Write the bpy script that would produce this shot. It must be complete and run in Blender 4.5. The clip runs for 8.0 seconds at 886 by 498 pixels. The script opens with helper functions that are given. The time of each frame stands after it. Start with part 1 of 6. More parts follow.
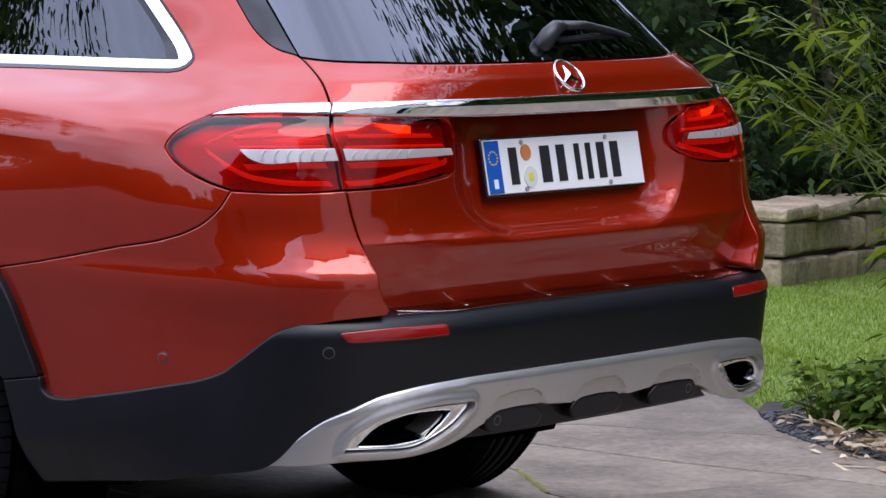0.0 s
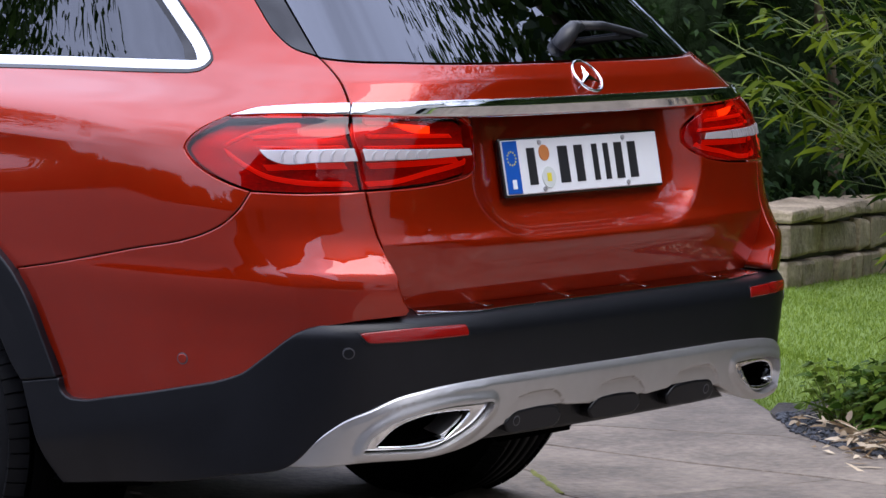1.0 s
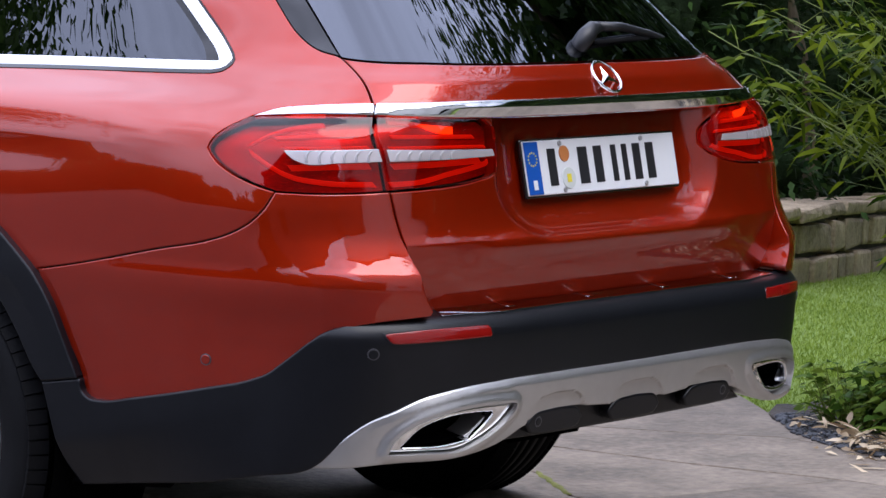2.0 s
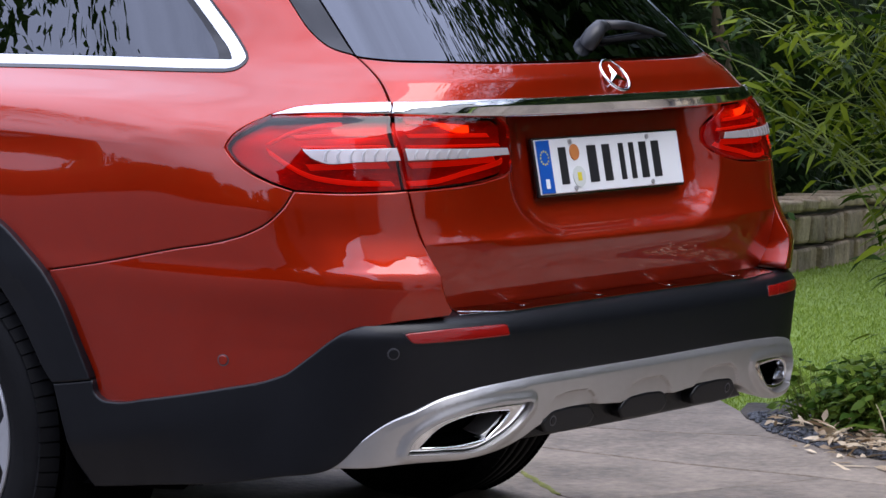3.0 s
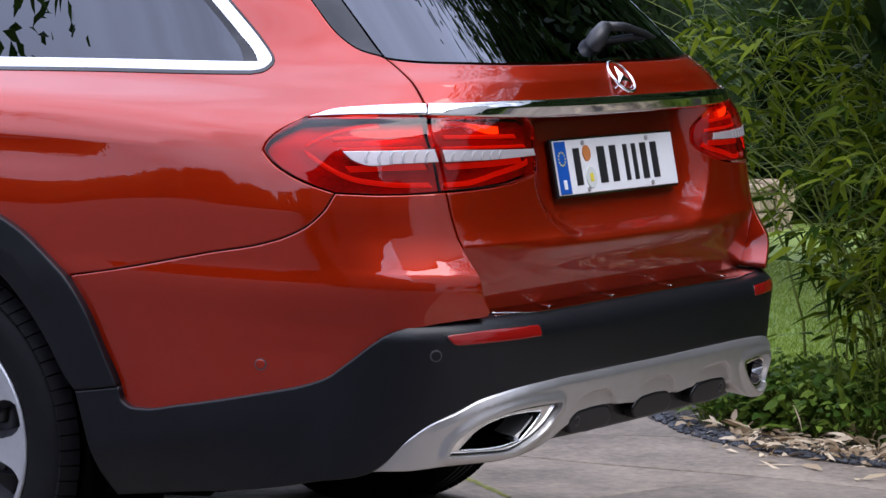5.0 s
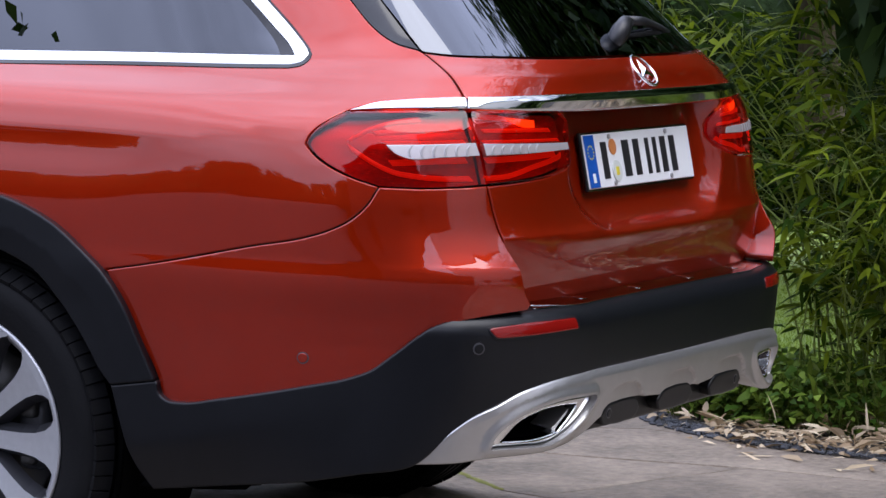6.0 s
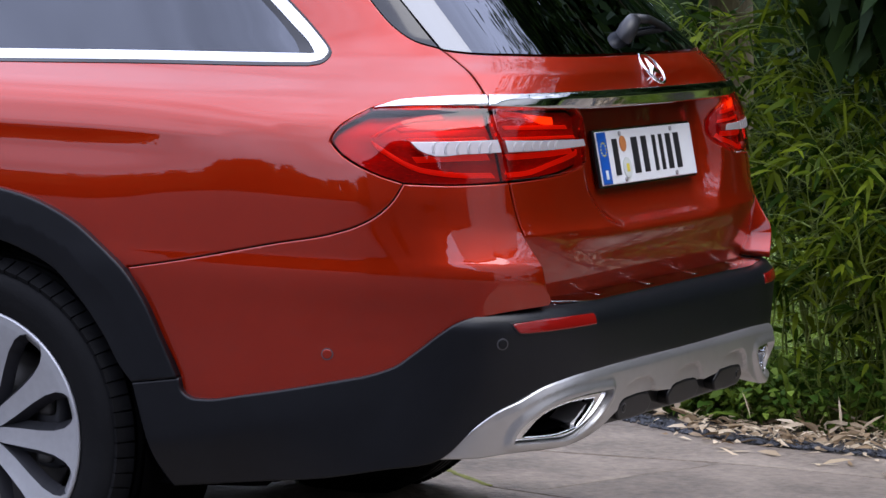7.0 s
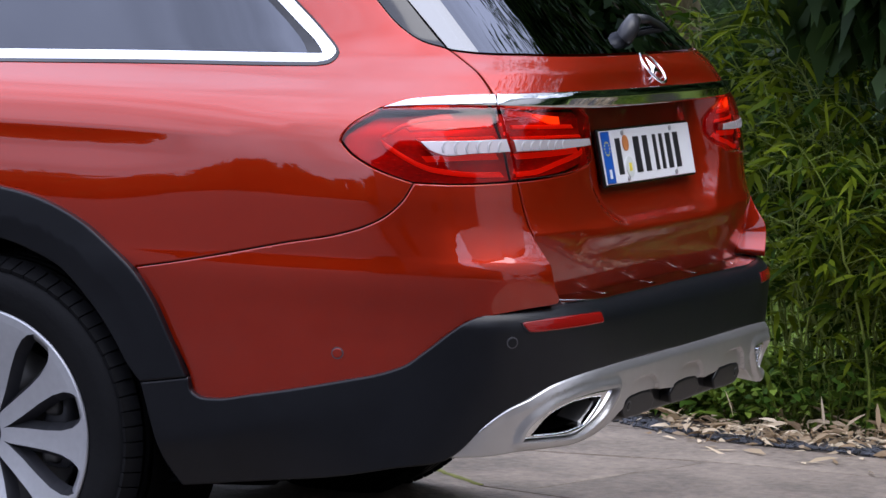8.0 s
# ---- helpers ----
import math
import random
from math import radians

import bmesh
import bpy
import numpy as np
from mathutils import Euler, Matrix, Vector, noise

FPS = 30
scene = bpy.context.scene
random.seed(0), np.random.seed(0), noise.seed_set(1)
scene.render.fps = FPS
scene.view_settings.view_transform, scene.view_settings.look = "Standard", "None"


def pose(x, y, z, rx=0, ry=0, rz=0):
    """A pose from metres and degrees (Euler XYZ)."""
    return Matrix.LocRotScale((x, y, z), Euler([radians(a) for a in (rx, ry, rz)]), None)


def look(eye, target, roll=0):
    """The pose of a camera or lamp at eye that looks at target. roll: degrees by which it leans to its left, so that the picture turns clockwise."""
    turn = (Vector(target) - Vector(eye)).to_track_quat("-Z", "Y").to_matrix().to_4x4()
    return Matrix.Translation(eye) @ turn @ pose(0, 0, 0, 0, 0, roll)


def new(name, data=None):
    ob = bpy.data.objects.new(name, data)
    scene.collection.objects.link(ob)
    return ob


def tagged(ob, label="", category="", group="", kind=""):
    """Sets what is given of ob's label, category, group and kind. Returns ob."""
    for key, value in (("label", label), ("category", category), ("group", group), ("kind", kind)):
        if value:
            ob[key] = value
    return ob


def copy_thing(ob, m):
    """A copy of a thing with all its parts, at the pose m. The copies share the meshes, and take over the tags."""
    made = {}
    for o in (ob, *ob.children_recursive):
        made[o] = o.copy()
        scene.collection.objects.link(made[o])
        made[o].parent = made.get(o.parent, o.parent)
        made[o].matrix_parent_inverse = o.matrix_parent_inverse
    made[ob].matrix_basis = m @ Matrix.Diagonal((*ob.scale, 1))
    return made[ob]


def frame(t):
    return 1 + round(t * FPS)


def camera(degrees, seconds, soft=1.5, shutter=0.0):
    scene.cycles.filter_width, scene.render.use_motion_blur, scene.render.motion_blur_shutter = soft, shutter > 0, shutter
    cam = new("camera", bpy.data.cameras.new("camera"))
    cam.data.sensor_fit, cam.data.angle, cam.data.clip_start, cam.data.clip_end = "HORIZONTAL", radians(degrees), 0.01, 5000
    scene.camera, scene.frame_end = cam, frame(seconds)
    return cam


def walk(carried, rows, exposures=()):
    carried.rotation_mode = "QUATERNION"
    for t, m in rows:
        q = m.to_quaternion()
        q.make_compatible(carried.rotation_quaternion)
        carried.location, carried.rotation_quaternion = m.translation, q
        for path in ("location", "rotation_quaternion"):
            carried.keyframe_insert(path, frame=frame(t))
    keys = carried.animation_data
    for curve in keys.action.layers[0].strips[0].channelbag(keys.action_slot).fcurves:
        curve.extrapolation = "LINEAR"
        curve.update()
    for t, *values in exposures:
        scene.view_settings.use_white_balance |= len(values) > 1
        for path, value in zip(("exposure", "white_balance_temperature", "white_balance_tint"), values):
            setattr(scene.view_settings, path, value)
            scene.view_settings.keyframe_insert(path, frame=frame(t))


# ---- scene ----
cam = camera(15.45, 8.0)
PATH = [
    (0, look((-5.280, -4.032, 1.463), (0.077, 0.411, 0.710), 1.58)),
    (0.5, look((-5.289, -4.023, 1.457), (0.069, 0.419, 0.711), 1.55)),
    (1, look((-5.305, -3.998, 1.456), (0.056, 0.441, 0.710), 1.52)),
    (1.5, look((-5.337, -3.955, 1.454), (0.044, 0.460, 0.710), 1.58)),
    (3, look((-5.531, -3.673, 1.432), (0.052, 0.488, 0.707), 1.59)),
    (3.5, look((-5.617, -3.535, 1.424), (0.064, 0.491, 0.705), 1.62)),
    (4, look((-5.718, -3.381, 1.413), (0.075, 0.487, 0.713), 1.64)),
    (5.5, look((-6.034, -2.891, 1.382), (0.060, 0.486, 0.705), 1.74)),
    (6, look((-6.136, -2.730, 1.378), (0.038, 0.498, 0.699), 1.83)),
    (6.5, look((-6.221, -2.604, 1.371), (0.019, 0.496, 0.696), 1.85)),
    (7, look((-6.298, -2.497, 1.362), (-0.002, 0.490, 0.696), 1.84)),
    (7.5, look((-6.351, -2.419, 1.357), (-0.017, 0.486, 0.696), 1.86)),
    (8, look((-6.382, -2.368, 1.351), (-0.022, 0.481, 0.697), 1.83)),
]
walk(cam, PATH)

# ---- light ----
SUN_ELEVATION, SUN_TURN = radians(60), radians(176)
world = bpy.data.worlds.new("sky")
scene.world = world
world.use_nodes = True
wn, wl = world.node_tree.nodes, world.node_tree.links
wn.clear()
sky = wn.new("ShaderNodeTexSky")
sky.sky_type, sky.sun_disc, sky.sun_elevation, sky.sun_rotation = "NISHITA", False, SUN_ELEVATION, SUN_TURN
sky.air_density, sky.dust_density = 1.0, 2.0
coord = wn.new("ShaderNodeTexCoord")
cloud_map = wn.new("ShaderNodeMapping")
cloud_map.inputs["Scale"].default_value = (1.0, 1.0, 3.2)
cloud = wn.new("ShaderNodeTexNoise")
cloud.inputs["Scale"].default_value, cloud.inputs["Detail"].default_value, cloud.inputs["Roughness"].default_value = 2.3, 7, 0.58
ramp = wn.new("ShaderNodeValToRGB")
ramp.color_ramp.elements[0].position, ramp.color_ramp.elements[1].position = 0.22, 0.60
ramp.color_ramp.elements[0].color = (0.50, 0.50, 0.50, 1)
mix = wn.new("ShaderNodeMix")
mix.data_type = "RGBA"
mix.inputs["B"].default_value = (51.0, 55.0, 74.0, 1)
bg = wn.new("ShaderNodeBackground")
bg.inputs["Strength"].default_value = 0.15
wout = wn.new("ShaderNodeOutputWorld")
wl.new(coord.outputs["Generated"], cloud_map.inputs["Vector"])
wl.new(cloud_map.outputs["Vector"], cloud.inputs["Vector"])
wl.new(cloud.outputs["Fac"], ramp.inputs["Fac"])
wl.new(ramp.outputs["Color"], mix.inputs["Factor"])
wl.new(sky.outputs["Color"], mix.inputs["A"])
# an overcast sky is brightest overhead
height = wn.new("ShaderNodeSeparateXYZ")
brighter = wn.new("ShaderNodeMath")
brighter.operation = "MULTIPLY_ADD"
brighter.inputs[1].default_value, brighter.inputs[2].default_value = 0.85, 0.50
overcast = wn.new("ShaderNodeVectorMath")
overcast.operation = "SCALE"
wl.new(coord.outputs["Generated"], height.inputs["Vector"])
wl.new(height.outputs["Z"], brighter.inputs[0])
wl.new(mix.outputs["Result"], overcast.inputs[0])
wl.new(brighter.outputs["Value"], overcast.inputs["Scale"])
wl.new(overcast.outputs["Vector"], bg.inputs["Color"])
wl.new(bg.outputs["Background"], wout.inputs["Surface"])
sun = new("sun", bpy.data.lights.new("sun", "SUN"))
sun.data.energy, sun.data.angle, sun.data.color = 5.0, radians(40), (1.0, 0.96, 0.9)
sun_way = Vector((math.sin(SUN_TURN) * math.cos(SUN_ELEVATION), math.cos(SUN_TURN) * math.cos(SUN_ELEVATION), math.sin(SUN_ELEVATION)))
sun.matrix_world = look(tuple(sun_way * 30), (0, 0, 0))
scene.view_settings.exposure = -1.74

# ---- the shape of the car ----
# height and half width
FLANK = ((0.15, 0.85), (0.3, 0.88), (0.4, 0.8895), (0.55, 0.8995), (0.64, 0.906), (0.725, 0.9106), (0.743, 0.9096), (0.757, 0.9088),
         (0.785, 0.9092), (0.82, 0.9096), (0.86, 0.9098), (0.9, 0.9088), (0.94, 0.9065), (0.96, 0.9045), (0.974, 0.9027),
         (0.98, 0.901), (1, 0.894), (1.02, 0.882), (1.04, 0.864), (1.1, 0.772), (1.13, 0.742), (1.17, 0.722), (1.25, 0.69),
         (1.38, 0.62), (1.45, 0.54), (1.49, 0.3))
# the same ahead of the rear lamps, with a pressed shoulder line
FLANK_FRONT = ((0.15, 0.85), (0.3, 0.88), (0.4, 0.8895), (0.55, 0.8995), (0.64, 0.906), (0.725, 0.9106), (0.757, 0.9097), (0.785, 0.9094), (0.82, 0.9090),
               (0.84, 0.9084), (0.86, 0.9074), (0.885, 0.9054), (0.90, 0.9037), (0.92, 0.9009), (0.94, 0.8984), (0.952, 0.8975), (0.966, 0.8969), (0.974, 0.8967),
               (0.977, 0.8960), (0.99, 0.8925), (1, 0.8890), (1.02, 0.880), (1.04, 0.864), (1.1, 0.772), (1.13, 0.742), (1.17, 0.722), (1.25, 0.69), (1.38, 0.62), (1.45, 0.54), (1.49, 0.3))
# height, rear end and squareness in plan
TAIL = ((0.15, 0.02, 4.6), (0.3, -0.03, 4.7), (0.4, -0.05, 4.8), (0.55, -0.064, 4.85), (0.64, -0.066, 4.9), (0.725, -0.063, 5.1),
         (0.743, -0.059, 5.1), (0.757, -0.049, 5.1), (0.785, -0.03, 5.1), (0.82, -0.013, 5.1), (0.86, -0.004, 5.1), (0.9, 0, 5),
         (0.94, 0.002, 4.8), (0.98, 0.004, 4.6), (1, 0.006, 4.5), (1.04, 0.012, 4.3), (1.1, 0.026, 4.1), (1.13, 0.046, 3.8),
         (1.17, 0.088, 3.6), (1.25, 0.168, 3.5), (1.38, 0.31, 3.3), (1.45, 0.44, 3.6), (1.49, 0.8, 3))
# height and front end
NOSE = ((0.15, 4.8), (0.3, 4.83), (0.55, 4.86), (0.64, 4.84), (0.725, 4.76), (0.785, 4.64), (0.82, 4.55), (0.86, 4.4), (0.9, 4.25),
         (0.94, 3.9), (0.98, 3.55), (1.04, 3.25), (1.13, 3.1), (1.25, 2.85), (1.38, 2.5), (1.45, 2.25), (1.49, 1.85))
YC = 1.10
COLUMNS = {1: (FLANK, 1), 2: (TAIL, 1), 3: (TAIL, 2), 4: (NOSE, 1), 5: (FLANK_FRONT, 1)}
COLUMNS = {k: (np.array([r[0] for r in t]), np.array([r[j] for r in t])) for k, (t, j) in COLUMNS.items()}


def column(k, z):
    """Smooth monotone interpolation of one column of the tables."""
    _Z, v = COLUMNS[k]
    h = np.diff(_Z)
    d = np.diff(v) / h
    m = np.zeros(len(v))
    same = d[1:] * d[:-1] > 0
    m[1:-1] = np.where(same, 2 * d[1:] * d[:-1] / np.where(same, d[1:] + d[:-1], 1), 0)
    m[0], m[-1] = d[0], d[-1]
    z = np.clip(z, _Z[0], _Z[-1])
    i = np.clip(np.searchsorted(_Z, z, "right") - 1, 0, len(h) - 1)
    t = (z - _Z[i]) / h[i]
    return (v[i] * (1 + 2 * t) * (1 - t) ** 2 + m[i] * h[i] * t * (1 - t) ** 2 + v[i + 1] * t * t * (3 - 2 * t) + m[i + 1] * h[i] * t * t * (t - 1))


def ring(theta, z):
    """The body's skin at an angle round the car (0: rear centre, positive: right side) and a height."""
    z = np.asarray(z, float)
    n = column(3, z)
    s, c = np.sin(theta), np.cos(theta)
    plain = np.where(c >= 0, YC - column(2, z), column(4, z) - YC)
    n = np.where(c >= 0, n, np.minimum(n, 3.6))
    r = (np.abs(s) ** n + np.abs(c) ** n) ** (-1 / n)
    y = YC - plain * r * c
    # behind the flanks the bumper's flare fades out
    turn = np.abs(np.arctan2(np.abs(s), c))
    fade = np.interp(turn, [0.745, 0.79, 0.84, 0.89, 0.94], [0, 0.1, 0.5, 0.9, 1.0]) * np.interp(z, [0.40, 0.60, 0.94, 1.04], [0, 1, 1, 0])
    b = np.where(c >= 0, YC - column(2, z) * (1 - fade) + 0.024 * fade, plain)
    across = np.where(turn > 0.745, (1 - np.minimum(np.abs((YC - y) / b), 0.999) ** n) ** (1 / n) * np.sign(s), r * s)
    # the shoulder stays upright longer beside the lamp; ahead of it the pressed line sets in
    rise = 0.036 * np.interp(z, [0.88, 0.93, 0.978, 1.035], [0, 1, 1, 0]) * np.interp(y, [0.40, 0.58], [1, 0])
    ahead = np.clip((y - 0.45) / 0.40, 0, 1)
    ahead = ahead * ahead * (3 - 2 * ahead)
    a = column(1, z - rise) * (1 - ahead) + column(5, z) * ahead
    return a * across, y


_TH = np.linspace(-math.pi, math.pi, 4001)
_n = np.where(np.cos(_TH) >= 0, 5.1, 3.6)
_R = (np.abs(np.sin(_TH)) ** _n + np.abs(np.cos(_TH)) ** _n) ** (-1 / _n)
_X, _Y = 0.9102 * _R * np.sin(_TH), YC - np.where(np.cos(_TH) >= 0, YC + 0.022, 4.60 - YC) * _R * np.cos(_TH)
_S = np.concatenate([[0], np.cumsum(np.hypot(np.diff(_X), np.diff(_Y)))])
_S -= _S[2000]


def skin(s, z):
    """The skin at s metres round the car from the rear centre (at 0.8 m height) and height z."""
    x, y = ring(np.interp(s, _S, _TH), np.asarray(z, float))
    return np.stack([x, y, z + 0 * x], -1)


# ---- materials ----
def material(name, colour, rough=0.5, metal=0.0, **extra):
    m = bpy.data.materials.new(name)
    m.use_nodes = True
    b = m.node_tree.nodes["Principled BSDF"]
    b.inputs["Base Color"].default_value = (*colour, 1)
    b.inputs["Roughness"].default_value, b.inputs["Metallic"].default_value = rough, metal
    for key, value in extra.items():
        b.inputs[key.replace("_", " ")].default_value = value
    return m


def vary(m, dark, light, scale, rough=None, bump=0.0, bump_scale=None, stretch=(1, 1, 1), detail=6, low=0.3, high=0.7, per_piece=0.0):
    """Two scales of noise in the colour, a noise in the roughness and a bump, in metres of the object's own space."""
    n, l = m.node_tree.nodes, m.node_tree.links
    b = n["Principled BSDF"]
    tc, mp = n.new("ShaderNodeTexCoord"), n.new("ShaderNodeMapping")
    mp.inputs["Scale"].default_value = stretch
    l.new(tc.outputs["Object"], mp.inputs["Vector"])
    where = mp.outputs["Vector"]
    if per_piece:
        info, add = n.new("ShaderNodeObjectInfo"), n.new("ShaderNodeVectorMath")
        times = n.new("ShaderNodeMath")
        times.operation = "MULTIPLY"
        times.inputs[1].default_value = 37.0
        l.new(info.outputs["Random"], times.inputs[0])
        l.new(where, add.inputs[0])
        l.new(times.outputs[0], add.inputs[1])
        where = add.outputs[0]
    big, small = n.new("ShaderNodeTexNoise"), n.new("ShaderNodeTexNoise")
    big.inputs["Scale"].default_value, big.inputs["Detail"].default_value = scale, detail
    small.inputs["Scale"].default_value, small.inputs["Detail"].default_value = scale * 11, 4
    l.new(where, big.inputs["Vector"])
    l.new(where, small.inputs["Vector"])
    both = n.new("ShaderNodeMix")
    both.inputs["Factor"].default_value = 0.4
    l.new(big.outputs["Fac"], both.inputs["A"])
    l.new(small.outputs["Fac"], both.inputs["B"])
    r = n.new("ShaderNodeValToRGB")
    r.color_ramp.elements[0].position, r.color_ramp.elements[1].position = low, high
    r.color_ramp.elements[0].color, r.color_ramp.elements[1].color = (*dark, 1), (*light, 1)
    l.new(both.outputs["Result"], r.inputs["Fac"])
    colour = r.outputs["Color"]
    if per_piece:
        hsv, span = n.new("ShaderNodeHueSaturation"), n.new("ShaderNodeMapRange")
        span.inputs["To Min"].default_value, span.inputs["To Max"].default_value = 1 - per_piece, 1 + per_piece
        l.new(info.outputs["Random"], span.inputs["Value"])
        l.new(span.outputs["Result"], hsv.inputs["Value"])
        l.new(colour, hsv.inputs["Color"])
        colour = hsv.outputs["Color"]
    l.new(colour, b.inputs["Base Color"])
    if rough:
        rr = n.new("ShaderNodeMapRange")
        rr.inputs["To Min"].default_value, rr.inputs["To Max"].default_value = rough
        l.new(small.outputs["Fac"], rr.inputs["Value"])
        l.new(rr.outputs["Result"], b.inputs["Roughness"])
    if bump:
        bn, bp = n.new("ShaderNodeTexNoise"), n.new("ShaderNodeBump")
        bn.inputs["Scale"].default_value, bn.inputs["Detail"].default_value = bump_scale or scale * 9, 6
        bp.inputs["Strength"].default_value, bp.inputs["Distance"].default_value = 1.0, bump
        l.new(where, bn.inputs["Vector"])
        l.new(bn.outputs["Fac"], bp.inputs["Height"])
        l.new(bp.outputs["Normal"], b.inputs["Normal"])
    return m


def glassy(name, tint, rough=0.0, ior=1.5, sheen=(1, 1, 1)):
    """Clear or tinted sheet: straight-through light tinted by the sheet, gloss by Fresnel."""
    m = bpy.data.materials.new(name)
    m.use_nodes = True
    n, l = m.node_tree.nodes, m.node_tree.links
    n.clear()
    t, g, f = n.new("ShaderNodeBsdfTransparent"), n.new("ShaderNodeBsdfGlossy"), n.new("ShaderNodeFresnel")
    t.inputs["Color"].default_value = (*tint, 1)
    g.inputs["Roughness"].default_value, g.inputs["Color"].default_value = rough, (*sheen, 1)
    f.inputs["IOR"].default_value = ior
    mx, o = n.new("ShaderNodeMixShader"), n.new("ShaderNodeOutputMaterial")
    l.new(f.outputs["Fac"], mx.inputs["Fac"])
    l.new(t.outputs[0], mx.inputs[1])
    l.new(g.outputs[0], mx.inputs[2])
    l.new(mx.outputs[0], o.inputs["Surface"])
    return m


PAINT = material("red metallic paint", (0.24, 0.010, 0.002), 0.38, 0.62, Coat_Weight=1.0, Coat_Roughness=0.008, Coat_IOR=1.64, Specular_IOR_Level=0.05)
vary(PAINT, (0.318, 0.0134, 0.0007), (0.346, 0.0152, 0.0009), 2.0, rough=(0.36, 0.42))
CLADDING = material("dark grey grained plastic", (0.022, 0.024, 0.028), 0.42, 0.0, Specular_IOR_Level=0.30)
vary(CLADDING, (0.0048, 0.0052, 0.0068), (0.0078, 0.0084, 0.0106), 3.0, rough=(0.29, 0.35), bump=0.00004, bump_scale=900)
SILVER = material("satin silver paint", (0.62, 0.61, 0.60), 0.30, 0.8)
vary(SILVER, (0.50, 0.49, 0.48), (0.57, 0.56, 0.55), 3.0, rough=(0.27, 0.32))
CHROME = material("chrome", (0.82, 0.83, 0.84), 0.05, 1.0)
vary(CHROME, (0.80, 0.81, 0.82), (0.85, 0.86, 0.87), 5.0, rough=(0.03, 0.07))
# the shade of gaps and hollows is put into this near-black
BLACK = material("near-black of gaps, hollows and underside", (0.002, 0.002, 0.0022), 0.9, 0.0, Specular_IOR_Level=0.02)
SENSOR_RIM = material("sensor rim", (0.10, 0.10, 0.11), 0.3, 0.5)
GLOSS_BLACK = material("gloss black trim", (0.008, 0.008, 0.009), 0.08)
RUBBER = material("tyre rubber", (0.022, 0.022, 0.023), 0.62, 0.0, Specular_IOR_Level=0.10)
vary(RUBBER, (0.0045, 0.0045, 0.005), (0.009, 0.009, 0.0095), 8.0, rough=(0.55, 0.72), bump=0.0006, bump_scale=120)
DARK_GLASS = glassy("tinted window glass", (0.035, 0.04, 0.045), 0.0, 1.95, (0.86, 0.90, 1.0))
LENS = glassy("red lamp lens", (0.90, 0.16, 0.12), 0.01, 1.45)
RED_HOUSING = material("red lamp reflector", (0.22, 0.004, 0.003), 0.25, 0.4)
vary(RED_HOUSING, (0.22, 0.005, 0.003), (0.66, 0.018, 0.009), 9.0, rough=(0.18, 0.32), stretch=(1, 1, 5))
RED_GLOW = material("lit red light guide", (0.6, 0.03, 0.015), 0.3, 0.0, Emission_Color=(1.0, 0.055, 0.012, 1), Emission_Strength=0.95)
AMBER = material("amber indicator", (0.9, 0.2, 0.02), 0.3, 0.0, Emission_Color=(1.0, 0.20, 0.02, 1), Emission_Strength=4.0)
WHITE_GUIDE = material("white lamp strip", (0.62, 0.57, 0.57), 0.24, 0.4)
REFLECTOR = material("red reflector", (0.22, 0.005, 0.004), 0.12, 0.0, Coat_Weight=0.3)
PLATE_WHITE = material("white plate", (0.78, 0.79, 0.80), 0.35)
PLATE_BLUE = material("blue plate strip", (0.01, 0.09, 0.42), 0.35)
INK = material("black embossed bars", (0.02, 0.02, 0.022), 0.4)
ALLOY = material("machined alloy", (0.72, 0.71, 0.70), 0.3, 0.55)
vary(ALLOY, (0.42, 0.42, 0.43), (0.52, 0.52, 0.53), 6.0, rough=(0.28, 0.36))
ALLOY_DARK = material("dark grey alloy pocket", (0.055, 0.055, 0.06), 0.35, 0.6)
IRON = material("brake iron", (0.10, 0.095, 0.09), 0.45, 0.8)
SILL = material("dark polished sill metal", (0.30, 0.29, 0.29), 0.10, 1.0)
vary(SILL, (0.27, 0.26, 0.26), (0.34, 0.33, 0.33), 6.0, rough=(0.08, 0.13))
FACET = material("grey lamp facet", (0.42, 0.40, 0.41), 0.3, 0.3)

# ---- building helpers ----
from mathutils.geometry import delaunay_2d_cdt


def mesh_part(name, verts, faces, mat, parent=None, label="", normals=None, smooth=True, kind=""):
    me = bpy.data.meshes.new(name)
    me.from_pydata([tuple(v) for v in verts], [], [tuple(f) for f in faces])
    me.polygons.foreach_set("use_smooth", [smooth] * len(me.polygons))
    me.materials.append(mat)
    me.update()
    if normals is not None:
        me.normals_split_custom_set_from_vertices([tuple(n) for n in normals])
    ob = new(name, me)
    ob.parent = parent
    return tagged(ob, label=label, kind=kind)


def part(name, bm, mat, parent=None, label="", smooth=False, kind=""):
    """Links a bmesh as one mesh object under a thing or a part."""
    me = bpy.data.meshes.new(name)
    bm.to_mesh(me)
    bm.free()
    me.materials.append(mat)
    me.polygons.foreach_set("use_smooth", [smooth] * len(me.polygons))
    ob = new(name, me)
    ob.parent = parent
    return tagged(ob, label=label, kind=kind)


def rounded_box(size, at=(0, 0, 0), bevel=0.004, segments=2, turn=None):
    bm = bmesh.new()
    bmesh.ops.create_cube(bm, size=1)
    bmesh.ops.scale(bm, vec=size, verts=bm.verts)
    if bevel:
        bmesh.ops.bevel(bm, geom=bm.edges[:], offset=bevel, segments=segments, affect="EDGES", profile=0.5)
    m = Matrix.Translation(at)
    bmesh.ops.transform(bm, matrix=m @ turn if turn else m, verts=bm.verts)
    return bm


